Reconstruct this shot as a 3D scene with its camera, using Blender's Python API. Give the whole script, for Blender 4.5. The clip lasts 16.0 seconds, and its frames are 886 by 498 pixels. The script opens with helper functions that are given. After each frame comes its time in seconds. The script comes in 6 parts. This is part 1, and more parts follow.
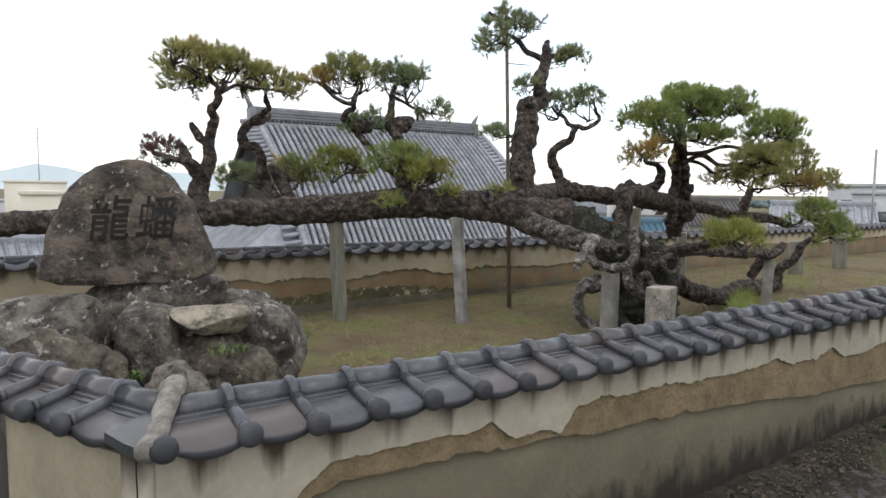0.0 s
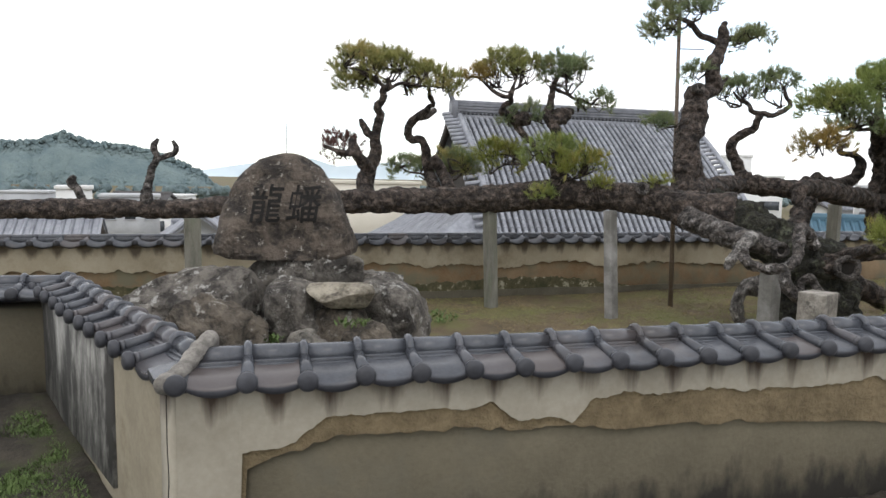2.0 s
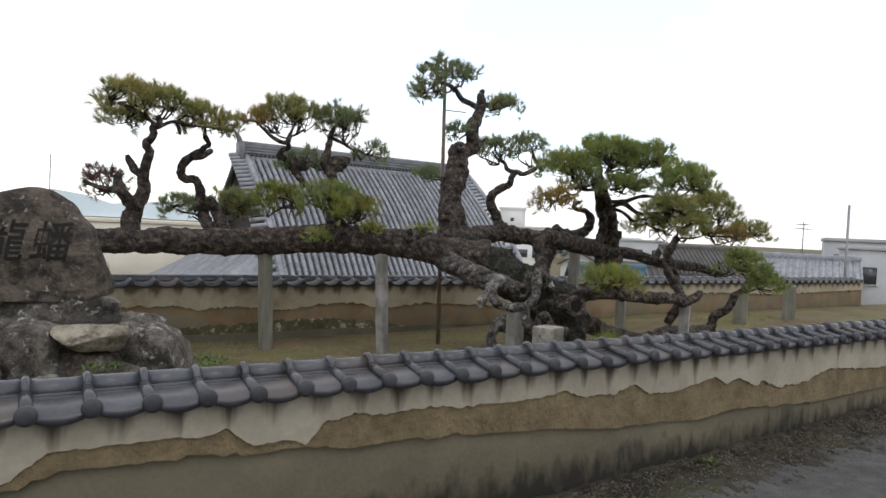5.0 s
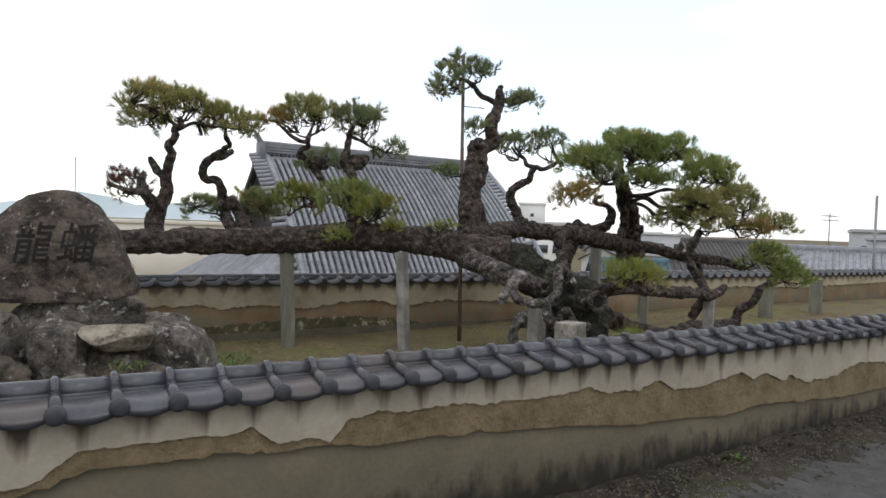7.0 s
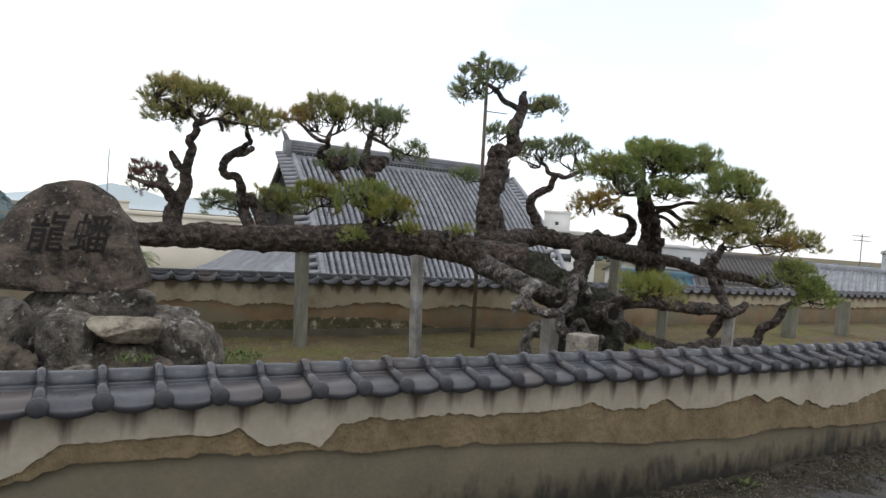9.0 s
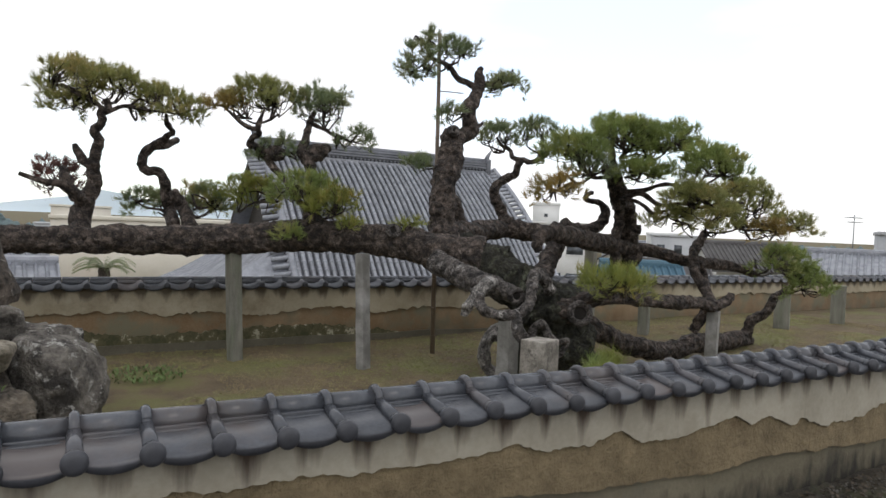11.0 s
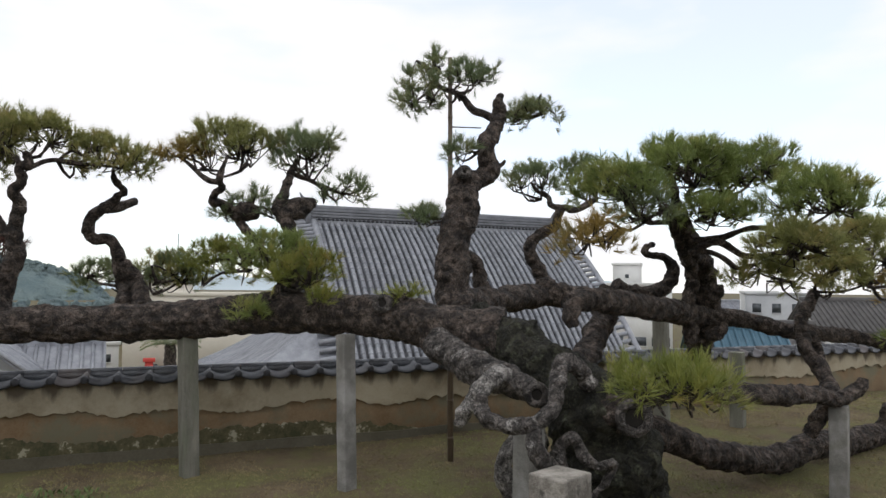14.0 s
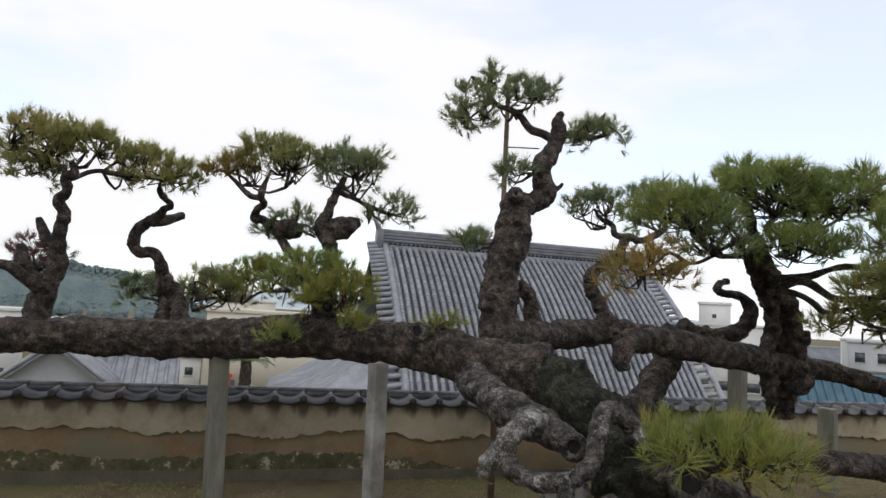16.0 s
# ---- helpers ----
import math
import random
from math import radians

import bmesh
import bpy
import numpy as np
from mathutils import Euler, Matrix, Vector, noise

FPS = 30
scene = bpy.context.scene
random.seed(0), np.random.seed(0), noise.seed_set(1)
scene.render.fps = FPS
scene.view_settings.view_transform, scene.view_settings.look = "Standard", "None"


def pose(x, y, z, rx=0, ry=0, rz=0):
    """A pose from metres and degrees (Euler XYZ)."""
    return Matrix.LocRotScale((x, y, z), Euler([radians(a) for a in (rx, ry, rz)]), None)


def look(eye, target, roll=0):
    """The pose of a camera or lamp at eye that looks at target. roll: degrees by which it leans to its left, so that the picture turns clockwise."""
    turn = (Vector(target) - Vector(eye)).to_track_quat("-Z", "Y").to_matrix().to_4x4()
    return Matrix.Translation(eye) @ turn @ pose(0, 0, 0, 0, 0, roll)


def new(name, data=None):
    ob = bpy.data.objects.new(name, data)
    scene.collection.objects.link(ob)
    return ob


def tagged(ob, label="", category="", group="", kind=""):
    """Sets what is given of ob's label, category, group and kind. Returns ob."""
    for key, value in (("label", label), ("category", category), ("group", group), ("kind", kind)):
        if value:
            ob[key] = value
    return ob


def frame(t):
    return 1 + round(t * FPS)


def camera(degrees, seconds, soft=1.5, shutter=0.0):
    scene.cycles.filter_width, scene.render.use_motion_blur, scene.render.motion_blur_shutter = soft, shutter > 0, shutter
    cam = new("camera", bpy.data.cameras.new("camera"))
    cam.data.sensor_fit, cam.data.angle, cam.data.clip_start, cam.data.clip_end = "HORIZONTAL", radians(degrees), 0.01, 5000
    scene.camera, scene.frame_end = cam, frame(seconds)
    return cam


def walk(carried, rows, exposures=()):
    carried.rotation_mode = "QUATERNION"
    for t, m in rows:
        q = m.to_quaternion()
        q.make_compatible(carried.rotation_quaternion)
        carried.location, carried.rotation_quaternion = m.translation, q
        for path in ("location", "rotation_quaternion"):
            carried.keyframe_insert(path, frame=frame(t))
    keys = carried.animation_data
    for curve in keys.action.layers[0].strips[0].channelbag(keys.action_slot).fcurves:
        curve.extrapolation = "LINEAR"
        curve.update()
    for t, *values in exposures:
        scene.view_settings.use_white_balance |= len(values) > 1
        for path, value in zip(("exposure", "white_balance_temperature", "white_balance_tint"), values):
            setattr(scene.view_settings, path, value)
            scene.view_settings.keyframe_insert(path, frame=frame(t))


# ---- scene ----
cam = camera(67.4, 16.0)
METRES, EYE, TILT, LEAN, TURN = 6.0, 1.76, 0.35, -0.7, -33.6
ROWS = [
    (0.0, 0.0, 0.0, 0.0, -0.02, -5.31, 0.16),
    (0.5, 0.0465, -0.0116, 0.0009, 0.97, -5.27, -0.66),
    (1.0, 0.0888, 0.0059, -0.0019, 3.04, -5.53, -0.3),
    (1.5, 0.1297, 0.0079, -0.0021, 8.78, -5.78, 0.51),
    (2.0, 0.1522, -0.0144, 0.0018, 18.34, -6.13, -0.27),
    (2.5, 0.1602, -0.0357, 0.0029, 14.45, -5.89, -2.15),
    (3.0, 0.1845, -0.0535, 0.0045, 9.47, -2.77, -3.44),
    (3.5, 0.2026, -0.0614, 0.0024, 4.44, -2.41, -3.51),
    (4.0, 0.2102, -0.0636, 0.0013, 1.43, -2.34, -2.65),
    (6.5, 0.2106, -0.0661, 0.0013, 1.2, -1.64, -1.33),
    (7.0, 0.2098, -0.0634, 0.0013, 2.58, -2.24, -1.2),
    (7.5, 0.2075, -0.0634, 0.0034, 4.4, -2.33, -1.1),
    (8.0, 0.2063, -0.0636, 0.0044, 5.42, -2.13, -2.61),
    (8.5, 0.2123, -0.0625, 0.0045, 5.78, -1.64, -3.42),
    (9.0, 0.2293, -0.0475, 0.0027, 4.73, -1.95, -3.44),
    (11.5, 0.3484, 0.2096, -0.0021, 4.19, -2.27, -1.45),
    (12.0, 0.3808, 0.2834, -0.0051, 4.21, -3.86, -2.29),
    (12.5, 0.3849, 0.3543, -0.0016, 4.25, -0.62, -2.45),
    (13.0, 0.3848, 0.4111, 0.0081, 3.39, 1.44, -0.32),
    (13.5, 0.4031, 0.4679, 0.0056, 8.33, 3.41, 0.09),
    (14.0, 0.4161, 0.5109, 0.0044, 11.15, 3.33, 0.31),
    (14.5, 0.4152, 0.5528, 0.0079, 11.13, 4.24, 0.12),
    (15.0, 0.4316, 0.5841, 0.0066, 13.61, 4.3, -0.1),
    (15.5, 0.4537, 0.6038, 0.0053, 16.8, 3.87, -1.61),
    (16.0, 0.4553, 0.61, 0.0065, 17.92, 5.7, -2.48),
]
walk(cam, [(t, pose(0, 0, EYE, TILT, LEAN, TURN) @ pose(METRES * x, METRES * y, METRES * z, 90 + pitch, roll, yaw)) for t, x, y, z, yaw, pitch, roll in ROWS],
     [(0.0, 0.24), (2.0, 0.26), (3.0, 0.0), (9.0, -0.12), (11.5, -0.10), (12.0, 0.16), (12.5, 0.26), (13.0, -0.04), (13.5, -0.20), (16.0, -0.28)])

from mathutils.bvhtree import BVHTree

# ---- world and light ----
world = bpy.data.worlds.new("overcast_sky")
scene.world = world
world.use_nodes = True
wn, wl = world.node_tree.nodes, world.node_tree.links
wn.clear()
w_out = wn.new("ShaderNodeOutputWorld")
w_bg = wn.new("ShaderNodeBackground")
w_sky = wn.new("ShaderNodeTexSky")
w_sky.sky_type = "NISHITA"
w_sky.sun_disc = False
w_sky.sun_elevation, w_sky.sun_rotation = radians(48), radians(200)
w_scale = wn.new("ShaderNodeVectorMath")
w_scale.operation = "SCALE"
w_scale.inputs["Scale"].default_value = 0.30
w_tc = wn.new("ShaderNodeTexCoord")
w_map = wn.new("ShaderNodeMapping")
w_map.inputs["Scale"].default_value = (1.0, 1.0, 3.2)
w_noise = wn.new("ShaderNodeTexNoise")
w_noise.inputs["Scale"].default_value = 2.2
w_noise.inputs["Detail"].default_value = 5
w_ramp = wn.new("ShaderNodeValToRGB")
w_ramp.color_ramp.elements[0].position, w_ramp.color_ramp.elements[1].position = 0.38, 0.52
w_ramp.color_ramp.elements[0].color = (0.66, 0.66, 0.66, 1)
w_ramp.color_ramp.elements[1].color = (1, 1, 1, 1)
w_mix = wn.new("ShaderNodeMix")
w_mix.data_type = "RGBA"
w_mix.inputs[7].default_value = (1.0, 1.0, 1.02, 1)
wl.new(w_tc.outputs["Generated"], w_map.inputs["Vector"])
wl.new(w_map.outputs["Vector"], w_noise.inputs["Vector"])
wl.new(w_noise.outputs["Fac"], w_ramp.inputs["Fac"])
wl.new(w_ramp.outputs["Color"], w_mix.inputs[0])
wl.new(w_sky.outputs["Color"], w_scale.inputs[0])
wl.new(w_scale.outputs["Vector"], w_mix.inputs[6])
wl.new(w_mix.outputs[2], w_bg.inputs["Color"])
w_bg.inputs["Strength"].default_value = 1.2
wl.new(w_bg.outputs["Background"], w_out.inputs["Surface"])

sun_data = bpy.data.lights.new("sun", "SUN")
sun_data.energy, sun_data.angle, sun_data.color = 0.35, radians(25), (1.0, 0.97, 0.92)
sun = new("sun", sun_data)
sun.matrix_world = look((-4, -12, 18), (0, 0, 0))


# ---- materials ----
def mat(name, a, b, scale=4.0, rough=0.85, bump=0.3, fine=40.0, metal=0.0, c=None, c_scale=1.2, c_lo=0.55, c_hi=0.66,
        stretch=(1, 1, 1), spread=0.0, voronoi=0.0, bump_dist=0.02, grain=0.0):
    """Two-scale noise colour from a to b, with stains c, and relief."""
    m = bpy.data.materials.new(name)
    m.use_nodes = True
    n, l = m.node_tree.nodes, m.node_tree.links
    bsdf = n["Principled BSDF"]
    bsdf.inputs["Roughness"].default_value, bsdf.inputs["Metallic"].default_value = rough, metal
    geo = n.new("ShaderNodeNewGeometry")
    mp = n.new("ShaderNodeMapping")
    mp.inputs["Scale"].default_value = stretch
    l.new(geo.outputs["Position"], mp.inputs["Vector"])

    def noise_tex(s, detail=4, rgh=0.6):
        t = n.new("ShaderNodeTexNoise")
        t.inputs["Scale"].default_value, t.inputs["Detail"].default_value, t.inputs["Roughness"].default_value = s, detail, rgh
        l.new(mp.outputs["Vector"], t.inputs["Vector"])
        return t

    big, small = noise_tex(scale), noise_tex(fine, 4, 0.68)
    add = n.new("ShaderNodeMath")
    add.operation = "MULTIPLY_ADD"
    add.inputs[1].default_value = 0.45
    l.new(small.outputs["Fac"], add.inputs[0])
    l.new(big.outputs["Fac"], add.inputs[2])
    ramp = n.new("ShaderNodeMapRange")
    ramp.inputs["From Min"].default_value, ramp.inputs["From Max"].default_value = 0.5 + grain, 0.95 - grain
    l.new(add.outputs[0], ramp.inputs["Value"])
    mix = n.new("ShaderNodeMix")
    mix.data_type = "RGBA"
    mix.inputs[6].default_value, mix.inputs[7].default_value = (*a, 1), (*b, 1)
    l.new(ramp.outputs["Result"], mix.inputs[0])
    col = mix.outputs[2]
    if c:
        st = noise_tex(c_scale, 6, 0.7)
        sr = n.new("ShaderNodeMapRange")
        sr.inputs["From Min"].default_value, sr.inputs["From Max"].default_value = c_lo, c_hi
        l.new(st.outputs["Fac"], sr.inputs["Value"])
        mc = n.new("ShaderNodeMix")
        mc.data_type = "RGBA"
        mc.inputs[7].default_value = (*c, 1)
        l.new(sr.outputs["Result"], mc.inputs[0])
        l.new(col, mc.inputs[6])
        col = mc.outputs[2]
    if spread:
        info = n.new("ShaderNodeObjectInfo")
        hsv = n.new("ShaderNodeHueSaturation")
        mr = n.new("ShaderNodeMapRange")
        mr.inputs["To Min"].default_value, mr.inputs["To Max"].default_value = 1 - spread, 1 + spread
        l.new(info.outputs["Random"], mr.inputs["Value"])
        l.new(mr.outputs["Result"], hsv.inputs["Value"])
        l.new(col, hsv.inputs["Color"])
        col = hsv.outputs["Color"]
    l.new(col, bsdf.inputs["Base Color"])
    bp = n.new("ShaderNodeBump")
    bp.inputs["Strength"].default_value, bp.inputs["Distance"].default_value = bump, bump_dist
    src = add.outputs[0]
    if voronoi:
        ve = n.new("ShaderNodeTexVoronoi")
        ve.feature = "DISTANCE_TO_EDGE"
        ve.inputs["Scale"].default_value = voronoi * 0.9
        wob = n.new("ShaderNodeMix")
        wob.data_type = "RGBA"
        wob.inputs[0].default_value = 0.22
        l.new(mp.outputs["Vector"], wob.inputs[6])
        l.new(small.outputs["Color"], wob.inputs[7])
        l.new(wob.outputs[2], ve.inputs["Vector"])
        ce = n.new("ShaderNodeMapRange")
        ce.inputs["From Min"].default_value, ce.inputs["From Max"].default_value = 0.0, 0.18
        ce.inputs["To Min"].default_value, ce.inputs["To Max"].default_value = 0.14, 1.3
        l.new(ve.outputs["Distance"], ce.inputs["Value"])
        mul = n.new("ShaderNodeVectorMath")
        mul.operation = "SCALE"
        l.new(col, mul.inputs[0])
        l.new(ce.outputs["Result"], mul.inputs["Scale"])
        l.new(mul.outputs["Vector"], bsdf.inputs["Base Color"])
        v = n.new("ShaderNodeTexVoronoi")
        v.inputs["Scale"].default_value = voronoi
        l.new(mp.outputs["Vector"], v.inputs["Vector"])
        s2 = n.new("ShaderNodeMath")
        s2.operation = "MULTIPLY_ADD"
        s2.inputs[1].default_value = -0.9
        l.new(v.outputs["Distance"], s2.inputs[0])
        l.new(src, s2.inputs[2])
        src = s2.outputs[0]
    l.new(src, bp.inputs["Height"])
    l.new(bp.outputs["Normal"], bsdf.inputs["Normal"])
    return m


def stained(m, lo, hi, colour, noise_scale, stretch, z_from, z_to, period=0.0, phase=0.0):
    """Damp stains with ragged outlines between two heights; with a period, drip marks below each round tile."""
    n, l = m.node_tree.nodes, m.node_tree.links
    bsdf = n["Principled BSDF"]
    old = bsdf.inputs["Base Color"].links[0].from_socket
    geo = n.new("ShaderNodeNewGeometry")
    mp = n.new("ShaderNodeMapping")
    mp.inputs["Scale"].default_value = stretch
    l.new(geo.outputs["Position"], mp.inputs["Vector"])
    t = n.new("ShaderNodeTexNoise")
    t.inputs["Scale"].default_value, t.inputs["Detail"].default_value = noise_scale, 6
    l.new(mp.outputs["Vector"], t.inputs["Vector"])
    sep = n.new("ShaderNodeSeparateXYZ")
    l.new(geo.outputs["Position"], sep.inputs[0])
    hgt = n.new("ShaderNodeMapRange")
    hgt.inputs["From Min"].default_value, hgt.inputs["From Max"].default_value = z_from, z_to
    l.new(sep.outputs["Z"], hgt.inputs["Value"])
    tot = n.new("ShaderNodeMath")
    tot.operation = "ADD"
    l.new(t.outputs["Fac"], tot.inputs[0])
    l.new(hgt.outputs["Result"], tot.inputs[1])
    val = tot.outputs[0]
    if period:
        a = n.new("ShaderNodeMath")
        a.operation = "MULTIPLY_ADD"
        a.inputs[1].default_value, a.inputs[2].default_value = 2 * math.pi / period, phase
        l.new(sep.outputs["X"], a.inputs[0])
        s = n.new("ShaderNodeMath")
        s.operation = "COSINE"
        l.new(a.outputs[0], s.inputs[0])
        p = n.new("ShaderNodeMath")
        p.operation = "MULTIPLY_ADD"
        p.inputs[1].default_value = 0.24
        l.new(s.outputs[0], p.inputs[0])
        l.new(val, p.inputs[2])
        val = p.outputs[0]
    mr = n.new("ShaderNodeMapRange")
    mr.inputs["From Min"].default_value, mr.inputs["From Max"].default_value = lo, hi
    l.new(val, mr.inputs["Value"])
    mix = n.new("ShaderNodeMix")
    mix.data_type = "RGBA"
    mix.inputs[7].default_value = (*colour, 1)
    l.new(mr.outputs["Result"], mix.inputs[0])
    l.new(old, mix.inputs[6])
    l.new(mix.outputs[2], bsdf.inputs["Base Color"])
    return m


TILE = mat("grey_smoked_tile", (0.040, 0.043, 0.050), (0.080, 0.085, 0.097), 5, 0.25, 0.10, 60, c=(0.074, 0.064, 0.061), c_scale=1.6, c_lo=0.55, c_hi=0.75, spread=0.22)


def piecewise(m, colour, share):
    """Some pieces were fired browner than the rest."""
    n, l = m.node_tree.nodes, m.node_tree.links
    bsdf = n["Principled BSDF"]
    old = bsdf.inputs["Base Color"].links[0].from_socket
    info, mr, mix = n.new("ShaderNodeObjectInfo"), n.new("ShaderNodeMapRange"), n.new("ShaderNodeMix")
    mr.inputs["From Min"].default_value, mr.inputs["From Max"].default_value = 1 - share, 1.0
    mr.inputs["To Max"].default_value = 0.75
    l.new(info.outputs["Random"], mr.inputs["Value"])
    mix.data_type = "RGBA"
    mix.inputs[7].default_value = (*colour, 1)
    l.new(mr.outputs["Result"], mix.inputs[0])
    l.new(old, mix.inputs[6])
    l.new(mix.outputs[2], bsdf.inputs["Base Color"])


piecewise(TILE, (0.085, 0.067, 0.060), 0.25)
# Dark round tile ends; on the pan lips this colour also stands for shadow.
TILE_CAP_LIP_SHADE = mat("dark_tile_end_and_shaded_lip", (0.024, 0.025, 0.030), (0.048, 0.049, 0.056), 8, 0.55, 0.15, 60, spread=0.2)
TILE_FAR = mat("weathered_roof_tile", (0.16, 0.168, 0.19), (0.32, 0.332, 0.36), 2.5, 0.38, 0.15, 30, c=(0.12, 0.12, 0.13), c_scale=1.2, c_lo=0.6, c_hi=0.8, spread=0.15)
TILE_RIDGE = mat("dark_ridge_tile", (0.09, 0.095, 0.108), (0.18, 0.188, 0.208), 2.5, 0.45, 0.15, 30, spread=0.1)
# Darker copy of the roof tile: shade between the ribs is in the colour.
TILE_GAP_SHADE = mat("shaded_pan_tile", (0.04, 0.042, 0.049), (0.09, 0.094, 0.108), 2.5, 0.5, 0.15, 30, spread=0.15)
MORTAR = mat("hip_mortar", (0.13, 0.12, 0.105), (0.27, 0.25, 0.22), 14, 0.95, 0.6, 70, grain=0.09)
PLASTER = mat("cream_lime_plaster", (0.265, 0.238, 0.184), (0.385, 0.352, 0.28), 2.2, 0.9, 0.12, 30, c=(0.235, 0.205, 0.15), c_scale=1.5, c_lo=0.55, c_hi=0.8)
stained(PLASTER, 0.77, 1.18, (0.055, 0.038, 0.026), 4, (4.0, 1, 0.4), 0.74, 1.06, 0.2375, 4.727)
CLAY = mat("brown_clay_daub", (0.124, 0.094, 0.050), (0.222, 0.170, 0.096), 7, 0.95, 1.0, 45, bump_dist=0.032, c=(0.12, 0.08, 0.04), c_scale=2.5, c_lo=0.58, c_hi=0.72, grain=0.03)
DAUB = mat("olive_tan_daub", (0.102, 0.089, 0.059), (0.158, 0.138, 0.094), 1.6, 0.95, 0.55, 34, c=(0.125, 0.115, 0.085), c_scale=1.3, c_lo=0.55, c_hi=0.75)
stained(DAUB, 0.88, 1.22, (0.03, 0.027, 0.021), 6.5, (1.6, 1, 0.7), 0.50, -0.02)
OLD_PLASTER = mat("weathered_back_plaster", (0.30, 0.255, 0.175), (0.41, 0.36, 0.265), 1.8, 0.92, 0.1, 30, c=(0.2, 0.16, 0.10), c_scale=1.4, c_lo=0.52, c_hi=0.75)
stained(OLD_PLASTER, 0.95, 1.35, (0.10, 0.08, 0.055), 4, (3.0, 1, 0.5), 0.5, 0.78, 0.33, 0.5)
BEIGE_COAT = mat("worn_beige_coat", (0.22, 0.19, 0.135), (0.33, 0.29, 0.21), 3.0, 0.92, 0.15, 30, c=(0.17, 0.14, 0.09), c_scale=2.2, c_lo=0.55, c_hi=0.75)
BACK_CLAY = mat("ochre_back_clay", (0.15, 0.094, 0.045), (0.24, 0.172, 0.10), 2.5, 0.95, 0.5, 40, c=(0.15, 0.135, 0.085), c_scale=1.9, c_lo=0.45, c_hi=0.6)
MOSSY = mat("mossy_wall_foot", (0.055, 0.055, 0.025), (0.12, 0.105, 0.055), 5, 0.95, 0.6, 40, c=(0.36, 0.33, 0.24), c_scale=5.0, c_lo=0.58, c_hi=0.62, grain=0.09)
FOOT = mat("grey_wall_plinth", (0.085, 0.076, 0.052), (0.14, 0.125, 0.088), 2.5, 0.95, 0.3, 40)
SIDE = mat("streaked_side_plaster", (0.10, 0.098, 0.09), (0.40, 0.39, 0.355), 2.6, 0.9, 0.3, 30, stretch=(2.2, 2.2, 0.8), c=(0.05, 0.048, 0.043), c_scale=1.5, c_lo=0.44, c_hi=0.60)
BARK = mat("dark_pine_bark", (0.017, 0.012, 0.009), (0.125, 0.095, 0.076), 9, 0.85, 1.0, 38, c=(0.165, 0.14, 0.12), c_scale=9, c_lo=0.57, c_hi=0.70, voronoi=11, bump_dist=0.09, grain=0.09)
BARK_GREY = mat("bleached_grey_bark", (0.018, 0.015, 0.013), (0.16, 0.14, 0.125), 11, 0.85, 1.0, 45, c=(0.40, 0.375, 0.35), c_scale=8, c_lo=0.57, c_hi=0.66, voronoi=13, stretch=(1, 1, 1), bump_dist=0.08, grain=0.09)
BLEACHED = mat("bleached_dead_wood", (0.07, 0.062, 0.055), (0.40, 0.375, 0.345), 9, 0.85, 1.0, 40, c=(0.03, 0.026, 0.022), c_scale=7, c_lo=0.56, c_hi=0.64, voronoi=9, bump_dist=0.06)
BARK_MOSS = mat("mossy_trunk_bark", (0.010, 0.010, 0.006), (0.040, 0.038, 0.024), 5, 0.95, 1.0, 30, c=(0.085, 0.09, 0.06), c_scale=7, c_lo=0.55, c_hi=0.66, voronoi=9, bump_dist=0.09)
HOLLOW = mat("rotten_hollow", (0.006, 0.005, 0.004), (0.02, 0.016, 0.012), 12, 1.0, 0.5)
CUT = mat("weathered_cut_wood", (0.13, 0.115, 0.095), (0.30, 0.27, 0.23), 18, 0.9, 0.5)
STONE = mat("dark_lichen_stone", (0.022, 0.018, 0.0145), (0.125, 0.10, 0.078), 5.5, 0.9, 1.0, 26, c=(0.29, 0.27, 0.235), c_scale=13, c_lo=0.605, c_hi=0.67, bump_dist=0.07, grain=0.09)
STONE_GREY = mat("grey_garden_rock", (0.03, 0.026, 0.022), (0.17, 0.153, 0.13), 5.0, 0.92, 1.0, 24, c=(0.34, 0.33, 0.30), c_scale=9, c_lo=0.565, c_hi=0.63, bump_dist=0.07, grain=0.09)
STONE_BROWN = mat("brown_garden_rock", (0.03, 0.025, 0.019), (0.15, 0.125, 0.095), 5.0, 0.92, 1.0, 24, c=(0.30, 0.285, 0.25), c_scale=7, c_lo=0.58, c_hi=0.66, bump_dist=0.07, grain=0.09)
STONE_LIGHT = mat("pale_grey_garden_rock", (0.04, 0.037, 0.03), (0.26, 0.24, 0.205), 5.0, 0.92, 1.0, 24, c=(0.05, 0.045, 0.035), c_scale=7, c_lo=0.58, c_hi=0.68, bump_dist=0.07, grain=0.09)
STONE_PALE = mat("pale_ledge_rock", (0.10, 0.085, 0.062), (0.33, 0.295, 0.23), 5, 0.92, 1.0, 28, c=(0.06, 0.05, 0.042), c_scale=6, c_lo=0.58, c_hi=0.7, grain=0.09)
CARVED = mat("dark_carved_groove", (0.006, 0.005, 0.0045), (0.014, 0.012, 0.010), 12, 0.95, 0.3)
GRANITE = mat("grey_granite", (0.15, 0.145, 0.13), (0.33, 0.32, 0.30), 3, 0.85, 0.25, 120, c=(0.16, 0.155, 0.12), c_scale=2.5, c_lo=0.55, c_hi=0.75, grain=0.09)
GRANITE_PINK = mat("buff_granite", (0.16, 0.145, 0.122), (0.37, 0.34, 0.295), 7, 0.85, 0.6, 60, c=(0.10, 0.092, 0.078), c_scale=9, c_lo=0.54, c_hi=0.64, grain=0.09)
